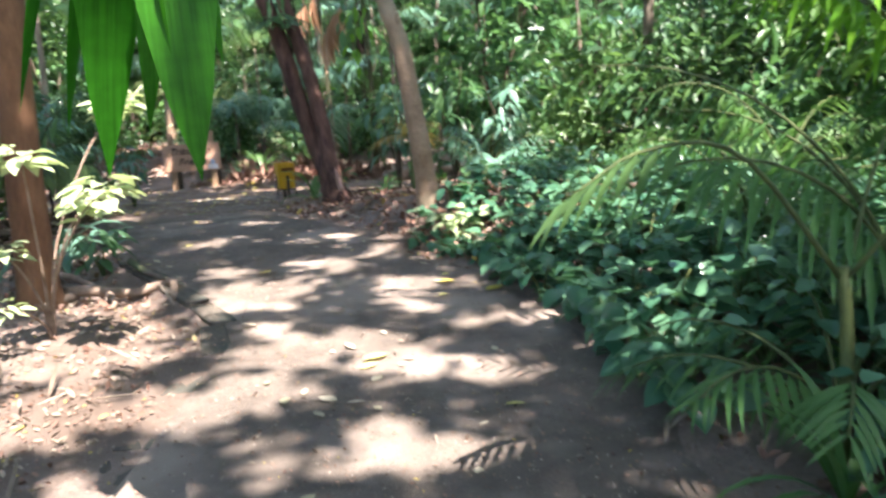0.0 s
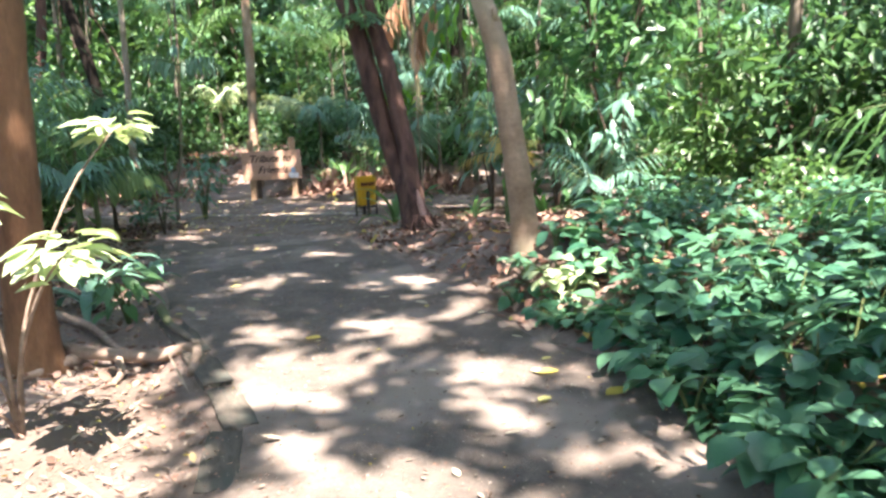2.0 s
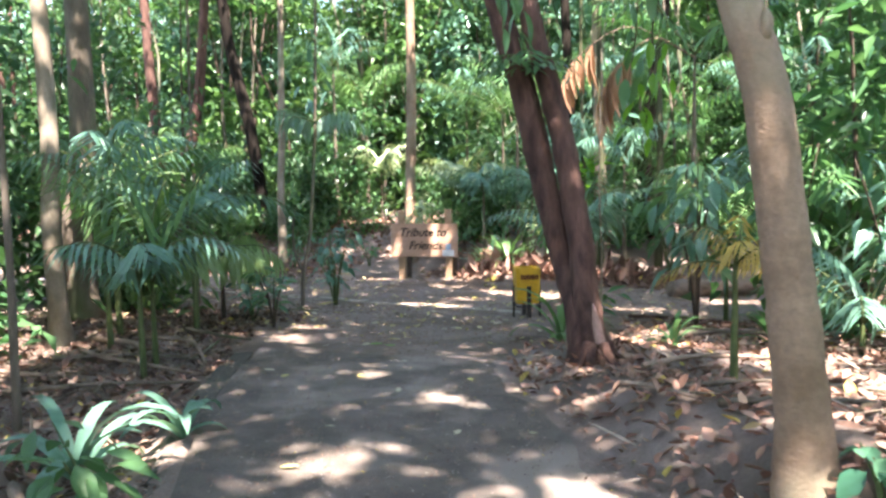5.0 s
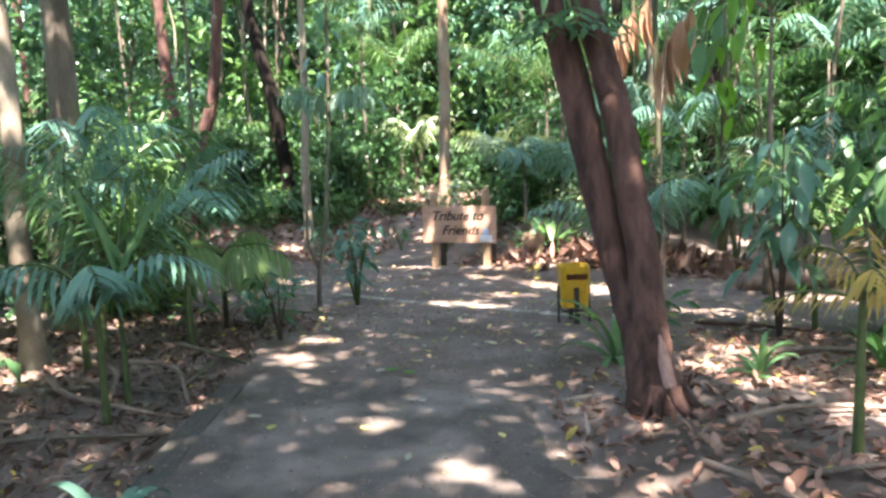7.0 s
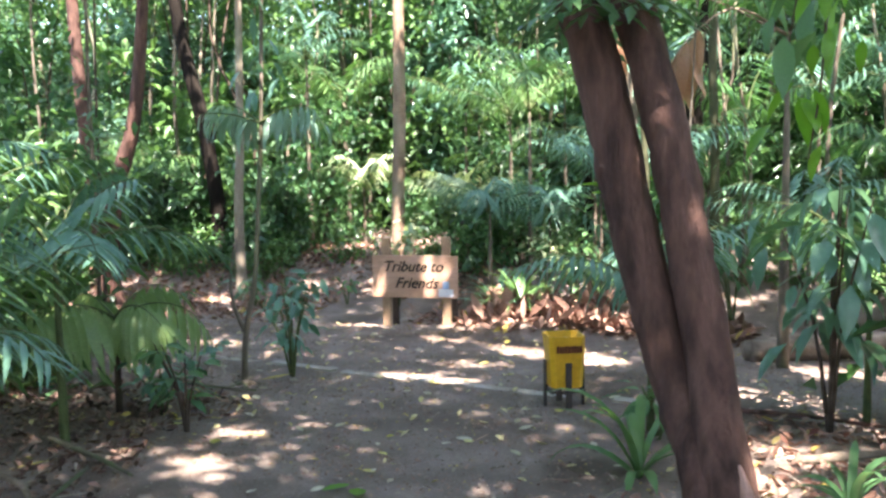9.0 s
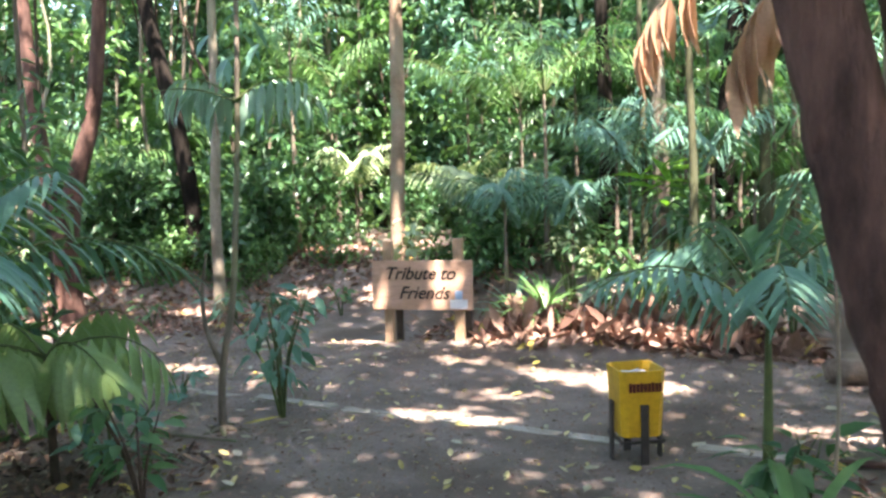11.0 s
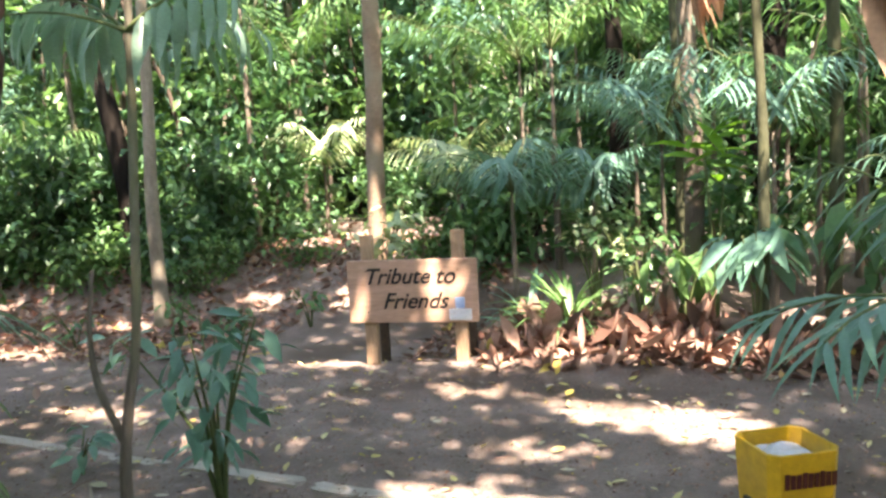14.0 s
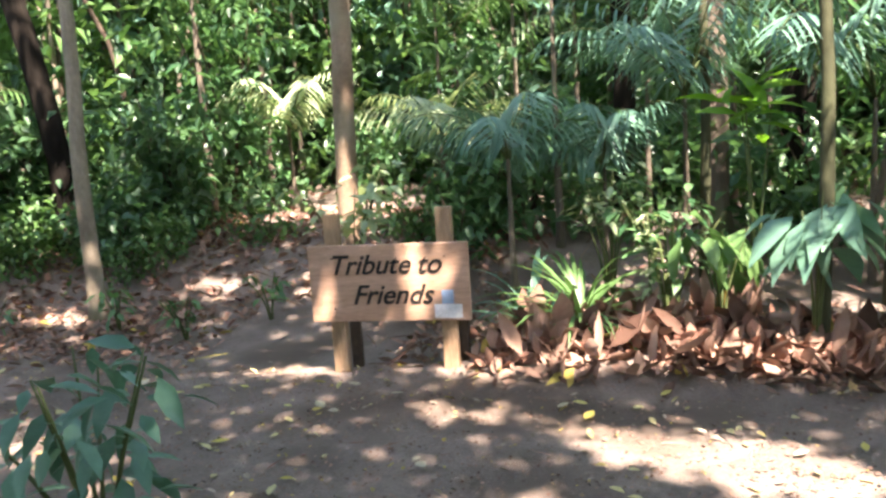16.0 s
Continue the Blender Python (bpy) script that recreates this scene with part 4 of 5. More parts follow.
BED_KINDS = []
for k in range(3):
    rng = np.random.default_rng(900 + k)
    n = 110
    p = np.stack([rng.normal(0, 0.24, n), rng.normal(0, 0.24, n), rng.uniform(0.12, 0.6, n)], -1)
    ln = rng.uniform(0.09, 0.15, n)
    cover = strewn((blade(1.0, 0.72, 3)[0], np.array(blade(1.0, 0.72, 3)[1])), p, turns(rng.uniform(0, 6.28, n), rng.normal(-0.12, 0.3, n), rng.normal(0, 0.3, n)), ln, ln)
    stalks = [tube(curve_line([(0, 0, -0.05), q * (0.5, 0.5, 0.6), q], 5), np.linspace(0.008, 0.004, 5), 4) for q in p[::9]]
    BED_KINDS.append((mesh_of("stem", *joined(stalks), STEM), mesh_of("foliage", *cover, LEAF_BED_FAR)))
rng_g = np.random.default_rng(55)
for k in range(95):
    y = rng_g.uniform(1.4, 8.4)
    x = float(right_x(y)) + (rng_g.uniform(0.75, 3.4) if y < 6.6 else rng_g.uniform(1.5, 3.6))
    if math.hypot(x - 1.7, y - 2.8) < 0.2:
        continue
    th = thing("bed_plant", "dense broad-leaved green ground-cover plant", "plant", Matrix.Translation(on_ground(x, y)) @ pose(0, 0, 0, 0, 0, rng_g.uniform(0, 360)) @ Matrix.Scale(rng_g.uniform(0.7, 1.05) * (0.75 if y > 6.4 else 1.0), 4), "ground-cover bed")
    part("stem", BED_KINDS[k % 3][0], None, th)
    part("foliage", BED_KINDS[k % 3][1], None, th)

# Right of the path: feather palms leaning over it.
palm(1.7, 2.8, "dark green feather palm arching over the path edge", 0.4, 7, 1.6, 20, 0.4, 0.07, LEAF_PALM, True, 3, (62, 80), (78, 105), aim=[72, 98, 45, 200, 250, 300, 340])
palm(2.1, 3.3, "bright green palm with a frond arching towards the path", 1.25, 6, 1.5, 14, 0.42, 0.11, LEAF_BRIGHT, False, 8, (40, 65), (45, 80), aim=[95, 75, 20, 160, 240, 310])
palm(1.75, 4.4, "feathery green palm among low shrubs", 0.4, 8, 1.25, 16, 0.34, 0.08, LEAF_PALM, False, 4)
palm(2.6, 6.0, "feathery light green palm among low shrubs", 0.5, 8, 1.3, 15, 0.36, 0.08, LEAF_LIGHT, False, 5)
palm(1.3, 2.55, "low dark green feather palm at the path's edge", 0.12, 9, 0.85, 13, 0.27, 0.1, LEAF_PALM, True, 133, (35, 75), (60, 110))
strap_plant(1.15, 2.2, "tuft of narrow arching green blades", 16, 0.6, 0.03, LEAF_PALM, 6)
for k, (x, y, kind, s) in enumerate([(3.0, 3.4, 1, 0.7), (3.6, 4.8, 1, 0.8), (3.9, 6.6, 0, 0.9), (4.8, 5.4, 3, 0.8), (3.6, 8.8, 0, 0.9), (2.3, 9.6, 7, 0.7), (4.8, 9.0, 6, 0.9), (5.6, 7.6, 3, 0.9),
                                     (2.2, 11.8, 5, 0.8), (3.0, 11.0, 1, 1.0), (1.6, 12.7, 7, 1.1), (4.4, 10.6, 3, 0.9), (5.8, 9.4, 4, 0.9), (3.6, 12.6, 2, 1.0), (2.2, 5.2, 0, 0.5), (2.1, 8.2, 7, 0.6), (6.2, 12.2, 3, 1.1)]):
    bush(kind, x, y, 70 * k, s)

# The palm whose broad leaflets hang in from above on the left.
hang = thing("palm", "bright green palm with broad leaflets hanging over the path", "palm", Matrix.Translation(on_ground(-2.19, 1.53)))
part("stem", tube(curve_line([(0, 0, -0.05), (0.05, 0, 0.9), (0.15, 0.05, 1.75)], 9), np.linspace(0.05, 0.03, 9), 9, 0.04, 2), STEM, hang)


def hung_leaflet(rib, base, tip, width, twist, material=LEAF_HANG):
    """A broad leaflet hanging from its base to its tip."""
    base, tip = Vector(base), Vector(tip)
    way = tip - base
    turn = way.to_track_quat("Y", "Z") @ Matrix.Rotation(twist, 3, "Y").to_quaternion()
    part("leaflet", leaflet_mesh(material, 0.2), None, rib, at=Matrix.LocRotScale(base, turn, (width / 0.2, way.length, way.length * 0.3)))


for k, ends in enumerate([[(0.15, 0.05, 1.7), (0.7, 0.2, 2.25), (1.2, 0.38, 2.3), (1.55, 0.46, 2.1)], [(0.15, 0.05, 1.7), (-0.3, -0.3, 2.1), (-0.8, -0.6, 1.9)], [(0.15, 0.05, 1.7), (0.1, -0.6, 2.2), (0.0, -1.1, 2.0)]]):
    line = curve_line(ends, 14)
    rib = part("frond", tube(line, np.linspace(0.014, 0.005, 14), 6), STEM, hang)
    rng = np.random.default_rng(k)
    if k == 0:
        for i, tip, width, twist in ((13, (1.58, 0.36, 1.27), 0.2, 0.15), (13, (1.49, 0.48, 1.36), 0.17, -0.3), (13, (1.4, 0.6, 1.4), 0.1, 0.5), (12, (1.24, 0.62, 1.3), 0.18, 0.2), (12, (1.12, 0.6, 1.42), 0.09, -0.2), (11, (1.0, 0.66, 1.5), 0.05, 0.1),
                                     (13, (1.68, 0.5, 1.55), 0.13, 0.7), (10, (0.86, 0.5, 1.6), 0.1, 0.4), (8, (0.7, 0.4, 1.7), 0.12, -0.4)):
            hung_leaflet(rib, line[i], tip, width, twist)
    else:
        for i in range(5, 14):
            hung_leaflet(rib, line[i], Vector(line[i]) + Vector((rng.normal(0, 0.2), rng.normal(0, 0.2), -0.5)), 0.14, rng.normal(0, 0.5))

# A low palm whose one long frond reaches out over the path's right edge.
reach = thing("palm", "slender green palm with a sunlit frond reaching over the path", "palm", Matrix.Translation(on_ground(1.25, 2.45)))
part("stem", tube(curve_line([(0, 0, -0.05), (0.02, 0, 0.35), (0.0, 0, 0.7)], 8), np.linspace(0.03, 0.02, 8), 8, 0.04, 5), STEM, reach)
for ends in ([(0, 0, 0.65), (-0.35, -0.05, 1.08), (-0.66, -0.1, 1.12), (-0.9, -0.14, 1.0)], [(0, 0, 0.65), (0.3, 0.3, 1.1), (0.65, 0.6, 1.1)], [(0, 0, 0.65), (0.25, -0.3, 1.1), (0.5, -0.7, 1.0)]):
    line = curve_line(ends, 14)
    rib = part("frond", tube(line, np.linspace(0.01, 0.003, 14), 6), STEM, reach)
    way = Vector(line[-1] - line[6]).normalized()
    for i in range(7, 14):
        for side in (-1, 1):
            off = way * 0.14 + Vector((-way.y, way.x, 0)) * side * 0.2 * (1.15 - i / 14) + Vector((0, 0, -0.03 - 0.006 * i))
            hung_leaflet(rib, line[i], Vector(line[i]) + off, 0.045, 0.3 * side, LEAF_LIGHT)

# Left of the path.


def tiered_shrub(x, y, label, tiers, material, seed):
    """A thin shrub whose leaves sit in flat whorls at its twig ends; tiers: end of the twig, spread, number of leaves."""
    rng = np.random.default_rng(seed)
    base = np.array(on_ground(x, y))
    th = thing("lit_shrub", label, "shrub", Matrix.Translation(on_ground(x, y)))
    me = leaf_mesh(material, 0.55, 0.22)
    for tip, spread, n in tiers:
        end = np.array(tip) - base
        line = curve_line([(0, 0, -0.04), end * (0.15, 0.15, 0.4), end * (0.6, 0.6, 0.8), end], 12)
        part("stem", tube(line, np.linspace(0.011, 0.004, 12), 6, 0.1, seed), DEAD_WOOD, th)
        for k in range(int(1.6 * n)):
            yaw, ln = 2.4 * k + rng.uniform(-0.3, 0.3), spread * rng.uniform(0.55, 0.95)
            out = np.array([-math.sin(yaw), math.cos(yaw), 0]) * spread * rng.uniform(0.05, 0.6) + (0, 0, rng.normal(0, 0.03))
            turn = (Matrix.Rotation(yaw, 3, "Z") @ Matrix.Rotation(rng.normal(-0.05, 0.2), 3, "X") @ Matrix.Rotation(rng.normal(0, 0.2), 3, "Y")).to_quaternion()
            part("leaf", me, None, th, at=Matrix.LocRotScale(Vector(end + out), turn, (ln, ln, ln)))
    return th


tiered_shrub(-2.5, 4.85, "slender shrub with pale sunlit leaves in flat tiers", [((-2.05, 5.23, 1.56), 0.19, 20), ((-1.9, 4.47, 1.1), 0.19, 22), ((-2.3, 4.4, 1.3), 0.18, 18), ((-2.15, 4.75, 0.98), 0.17, 16), ((-2.6, 4.6, 0.75), 0.14, 14), ((-2.55, 4.45, 0.45), 0.12, 12)], LEAF_SUNLIT, 41)
leafy_plant("understorey_plant", -3.0, 6.9, "dark green broad-leaved plant in shade", "plant", 0.5, 0.45, 4, 34, 0.2, 0.42, LEAF, 43)
strap_plant(-3.55, 7.35, "strap-leaved blue-green plant arching over the verge", 12, 0.8, 0.075, LEAF_BLUE, 44, (30, 80), (90, 150))
strap_plant(-3.3, 7.9, "small strap-leaved green plant at the verge", 11, 0.55, 0.06, LEAF_BLUE, 45, (30, 75), (80, 140))
palm(-4.75, 9.35, "blue-green feather palm at the path's verge", 0.85, 8, 0.9, 12, 0.36, 0.12, LEAF_BLUE, True, 46, (40, 75), (70, 120))
palm(-4.95, 9.75, "light green upright feather palm at the path's verge", 0.75, 7, 1.25, 14, 0.42, 0.1, LEAF_LIGHT, False, 146, (58, 85), (45, 80))
palm(-5.65, 11.3, "blue-green feather palm with drooping fronds", 1.35, 8, 1.15, 13, 0.42, 0.12, LEAF_BLUE, False, 147, (30, 70), (55, 100))
leafy_plant("understorey_plant", -4.98, 11.75, "dark bushy seedling beside the path", "plant", 0.7, 0.35, 5, 54, 0.15, 0.4, LEAF, 148, bark=STEM_DARK)
palm(-6.4, 11.0, "blue-green feather palm in the shade", 1.5, 9, 1.3, 14, 0.42, 0.1, LEAF_BLUE, False, 47)
palm(-5.82, 12.05, "small palm with drooping yellowing leaflets", 0.8, 6, 0.85, 9, 0.5, 0.18, LEAF_LIME, True, 48, (20, 50), (50, 90), hang=0.9, bark=STEM_DARK)
leafy_plant("understorey_plant", -5.45, 12.1, "dark leafy plant at a palm's foot", "plant", 0.6, 0.4, 5, 50, 0.15, 0.45, LEAF_BLUE, 49)
palm(-5.95, 10.35, "light green upright feather palm", 1.1, 8, 1.15, 15, 0.34, 0.09, LEAF_LIGHT, False, 53, (60, 85), (50, 90))
palm(-7.2, 9.0, "tall green feather palm", 1.7, 9, 1.5, 15, 0.42, 0.09, LEAF_PALM, False, 50)
palm(-8.6, 12.9, "light green feather palm", 1.9, 10, 1.5, 15, 0.42, 0.09, LEAF_LIGHT, False, 51)
palm(-5.2, 6.8, "feather palm beside the verge", 1.3, 8, 1.2, 13, 0.4, 0.1, LEAF_PALM, False, 52)

# The sapling at the crossing, forked low down, and the shrub beside it.
sap = thing("sapling", "slim forked sapling with a bare brown stem", "sapling", Matrix.Translation(on_ground(-5.5, 13.35)))
part("stem", tube(curve_line([(0, 0, -0.05), (0.01, 0, 0.35), (0.06, 0, 0.66), (0.14, 0, 1.0), (0.2, 0, 1.6), (0.26, 0.02, 2.6), (0.32, 0.05, 4.6)], 26), np.linspace(0.03, 0.016, 26), 9, 0.06, 3), BARK_GREY, sap)
part("stem", tube(curve_line([(0.03, 0, 0.5), (-0.09, 0, 0.78), (-0.11, 0, 1.05), (-0.06, 0, 1.35)], 14), np.linspace(0.022, 0.008, 14), 8, 0.06, 4), BARK_GREY, sap)
for k in range(5):
    a = 72 * k + 20
    part("root", tube(curve_line([(0, 0, 0.06), (0.14 * math.cos(radians(a)), 0.14 * math.sin(radians(a)), 0.025), (0.36 * math.cos(radians(a + 12)), 0.36 * math.sin(radians(a + 12)), -0.01)], 8), np.linspace(0.03, 0.008, 8), 6, 0.08, k), BARK_GREY, sap)
sap_leaf = leaf_mesh(LEAF_BLUE, 0.3, 0.35)
rng = np.random.default_rng(61)
for k in range(34):
    u = rng.uniform(2.3, 4.6)
    yaw, ln = rng.uniform(0, 6.28), rng.uniform(0.14, 0.26)
    part("leaf", sap_leaf, None, sap, at=Matrix.LocRotScale(Vector((0.1 + 0.05 * u + rng.normal(0, 0.16), rng.normal(0, 0.16), u)), (Matrix.Rotation(yaw, 3, "Z") @ Matrix.Rotation(-0.6, 3, "X")).to_quaternion(), (ln, ln, ln)))
crown_fronds(sap, [np.array((0.25, 0.0, 2.45))], np.random.default_rng(62), 62, 4, 0.62, 8, 0.34, 0.2, LEAF_PALEBLUE, True, (15, 40), (30, 70), [-95, 82, -70, 110], 0.95)
leafy_plant("understorey_plant", -5.22, 13.75, "bluish-green broad-leaved shrub by the kerb", "shrub", 1.2, 0.55, 7, 120, 0.17, 0.4, LEAF_BLUE, 63, bark=STEM, pitch=-0.4)
leafy_plant("understorey_plant", -6.3, 14.0, "low green seedling by the kerb", "plant", 0.35, 0.2, 3, 20, 0.14, 0.4, LEAF_BLUE, 64)
for x, y, h, lab in ((-8.26, 14.72, 2.6, "thin dark bare sapling pole"), (-4.63, 8.0, 2.8, "thin mossy sapling pole"), (-4.85, 7.85, 2.6, "pale bamboo-like sapling pole"), (-7.0, 13.2, 3.0, "thin brown sapling pole"), (-1.55, 12.4, 1.8, "thin pale sapling pole")):
    th = thing("sapling", lab, "sapling", Matrix.Translation(on_ground(x, y)))
    part("stem", tube(curve_line([(0, 0, -0.05), (0.03, 0, h * 0.4), (0.0, 0.03, h), (0.06, 0.05, h * 1.8)], 14), np.linspace(0.03, 0.012, 14) * (0.4 if h < 2 else 1.0), 7, 0.05, int(h * 10)), BARK_PALE if "pale" in lab else STEM_DARK if "dark" in lab else BARK_GREY, th)
    rng = np.random.default_rng(int(h * 100))
    for k in range(16):
        ln = rng.uniform(0.1, 0.18)
        part("leaf", leaf_mesh(LEAF, 0.36, 0.3), None, th, at=Matrix.LocRotScale(Vector((rng.normal(0, 0.25), rng.normal(0, 0.25), rng.uniform(h * 0.75, h * 1.8))), (Matrix.Rotation(rng.uniform(0, 6.28), 3, "Z") @ Matrix.Rotation(-0.5, 3, "X")).to_quaternion(), (ln, ln, ln)))

# Round the bin and the dark tree.
palm(-1.8, 12.75, "blue-green feather palm beside the litter bin", 1.0, 10, 1.05, 14, 0.34, 0.12, LEAF_BLUE, True, 71, (35, 85), (50, 100), aim=[60, 95, 20, 130, -30, 180, 230, 290, 330])
leafy_plant("understorey_plant", -1.75, 12.55, "low bushy green plant at a palm's foot", "plant", 0.5, 0.4, 5, 44, 0.2, 0.38, LEAF, 72)
leafy_plant("yellow_leaved_plant", -1.62, 12.6, "plant with a few golden yellow leaves", "plant", 0.55, 0.15, 2, 6, 0.13, 0.6, LEAF_YELLOW, 73)
strap_plant(-1.8, 11.6, "tuft of broad green blades at the dark tree", 14, 0.8, 0.06, LEAF_LIGHT, 74)
palm(-0.3, 9.6, "golden yellow feather palm behind the tan tree", 0.8, 6, 0.5, 11, 0.2, 0.1, LEAF_YELLOW, True, 75, (15, 88), (60, 110))
strap_plant(-0.75, 11.2, "dark green tuft of arching blades", 14, 0.45, 0.04, LEAF, 76)
strap_plant(0.1, 11.9, "dark green tuft of arching blades", 16, 0.55, 0.05, LEAF_PALM, 77)
palm(-0.3, 13.4, "bright green feather palm in a sun fleck", 0.9, 9, 1.4, 16, 0.42, 0.08, LEAF_LIGHT, False, 78)
palm(0.9, 13.1, "green feather palm at the wood's edge", 1.2, 9, 1.5, 16, 0.42, 0.08, LEAF_PALM, False, 79)
palm(0.7, 11.2, "low blue-green feather palm", 0.3, 8, 1.1, 14, 0.36, 0.1, LEAF_BLUE, False, 80)
for x, y, z, yaw, n, mat in ((-0.95, 11.0, 2.0, 10, 16, LEAF_BRIGHT), (-1.05, 10.9, 2.5, 80, 14, LEAF), (-1.9, 10.15, 2.75, 200, 12, LEAF), (-0.5, 7.2, 2.75, -60, 12, LEAF_LIGHT)):
    spray = thing("hanging_spray", "leafy twig hanging down from the canopy", "branch", Matrix.Translation((x, y, z)))
    rng = np.random.default_rng(int(n * z * 10))
    twig = curve_line([(0, 0, 6.2), (0.05, 0.0, 3.0), (0.02, 0.0, 0.6), (-0.05, -0.05, -0.1)], 14)
    part("twig", tube(twig, np.linspace(0.016, 0.003, 14), 5), STEM_DARK, spray)
    for k in range(n):
        ln = rng.uniform(0.16, 0.3)
        part("leaf", leaf_mesh(mat, 0.34, 0.3), None, spray, at=Matrix.LocRotScale(Vector((rng.normal(0, 0.1), rng.normal(0, 0.1), rng.uniform(-0.1, 0.9))), (Matrix.Rotation(rng.uniform(0, 6.28), 3, "Z") @ Matrix.Rotation(rng.uniform(-1.3, -0.5), 3, "X")).to_quaternion(), (ln, ln, ln)))
fern = thing("climbing_fern", "green fern hanging on the dark trunk", "fern", Matrix.Translation((-1.86, 10.5, 2.5)))
for k in range(9):
    line = frond_line(0.42, 20, 90, 7)
    rib = part("frond", tube(line, np.linspace(0.005, 0.002, 7), 4), STEM, fern, at=pose(0, -0.05, 0.05 * (k % 3), 0, 0, 40 * k))
    p, a, b, c, ln = (np.array(q) for q in zip(*leaflet_poses(line, 6, 0.2, seed=k)))
    part("leaflet_spray", strewn((blade(1.0, 0.28, 2)[0], np.array(blade(1.0, 0.28, 2)[1])), p, turns(a, b, c), ln, ln), LEAF, rib)["kind"] = "stuff"

for k in range(34):
    x, y = rng_l.uniform(-13.5, -4.4), rng_l.uniform(18.9, 20.0)
    bush(int(rng_l.choice([0, 0, 7, 7, 1])), x, y, rng_l.uniform(0, 360), rng_l.uniform(0.5, 0.85))
for x, y, h, r in ((-2.16, 17.05, 5.5, 0.055), (-1.35, 18.4, 6.5, 0.075), (-2.75, 19.0, 6.0, 0.05)):
    pole = thing("young_tree", "slim upright mossy green-brown pole of a young tree", "tree", Matrix.Translation(on_ground(x, y)))
    part("stem", tube(curve_line([(0, 0, -0.05), (0.03, 0, h * 0.3), (-0.02, 0.03, h * 0.65), (0.08, 0.05, h * 1.3)], 14), np.linspace(r, r * 0.5, 14), 9, 0.05, int(h * 10)), BARK_MOSS, pole)
    part("foliage", POLE_CROWN, None, pole, at=Matrix.Translation((0.05, 0, h * 1.25 - 7.4)))
for k, (x, y, hh, mat) in enumerate([(-0.6, 13.0, 1.9, LEAF_BLUE), (0.3, 12.6, 2.1, LEAF), (1.1, 12.0, 1.8, LEAF_BLUE), (0.6, 13.8, 2.4, LEAF_LIGHT)]):
    leafy_plant("broad_leaved_plant", x, y, "tall shrub with broad hanging green leaves", "shrub", hh, 0.65, 6, 80, 0.3, 0.4, mat, 890 + k, bark=STEM_DARK, pitch=-0.5, droop=0.4, top_heavy=0.35)

for k, (x, y) in enumerate([(-7.3, 17.7), (-6.7, 18.2), (-8.2, 18.0), (-9.2, 17.5)]):
    leafy_plant("understorey_plant", x, y, "dark green seedling on the leafy slope", "plant", 0.5, 0.3, 4, 24, 0.15, 0.36, LEAF, 880 + k, pitch=-0.3)

# Behind the sign and across the crossing.
strap_plant(-3.75, 17.3, "spiky pale green tuft of arching blades behind the sign", 60, 0.9, 0.034, LEAF_LIGHT, 81, (35, 85), (70, 120))
leafy_plant("understorey_plant", -3.1, 17.75, "bushy many-stemmed shrub with small leaves", "shrub", 1.25, 0.6, 9, 120, 0.15, 0.42, LEAF, 181, bark=STEM, pitch=-0.3, top_heavy=0.4)
leafy_plant("understorey_plant", -3.55, 18.0, "shrub with small pale sunlit leaf tips", "shrub", 1.35, 0.5, 7, 60, 0.13, 0.45, LEAF_SUNLIT, 182, bark=STEM, top_heavy=0.7)
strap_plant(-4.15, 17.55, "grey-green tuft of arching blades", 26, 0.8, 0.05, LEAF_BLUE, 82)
leafy_plant("pale_shrub", -5.85, 18.2, "pale yellow-green sunlit shrub behind the sign", "shrub", 1.5, 0.5, 6, 90, 0.17, 0.5, LEAF_SUNLIT, 183, top_heavy=0.5)
leafy_plant("flower_spike", -3.25, 17.2, "pale yellow-green spike of small sunlit leaves", "plant", 0.95, 0.1, 2, 40, 0.1, 0.5, LEAF_SUNLIT, 83, top_heavy=0.1)
leafy_plant("broad_leaved_plant", -2.2, 17.0, "tall plant with big glossy broad leaves", "plant", 1.25, 0.5, 4, 30, 0.36, 0.42, LEAF_BLUE, 84, pitch=-0.5, droop=0.45, top_heavy=0.6)
leafy_plant("broad_leaved_plant", -2.75, 17.4, "light green plant with broad hanging leaves", "plant", 0.9, 0.4, 4, 24, 0.32, 0.4, LEAF_LIGHT, 85, pitch=-0.7, droop=0.4, top_heavy=0.5)
leafy_plant("broad_leaved_plant", -2.45, 17.9, "tall plant with fresh lime-green leaves", "plant", 2.1, 0.35, 3, 20, 0.42, 0.3, LEAF_BRIGHT, 86, pitch=0.3, droop=0.3, top_heavy=0.8)
leafy_plant("broad_leaved_plant", -1.1, 17.5, "plant with large dark green leaves", "plant", 1.5, 0.6, 5, 40, 0.34, 0.4, LEAF, 87, pitch=-0.5, droop=0.4, top_heavy=0.5)
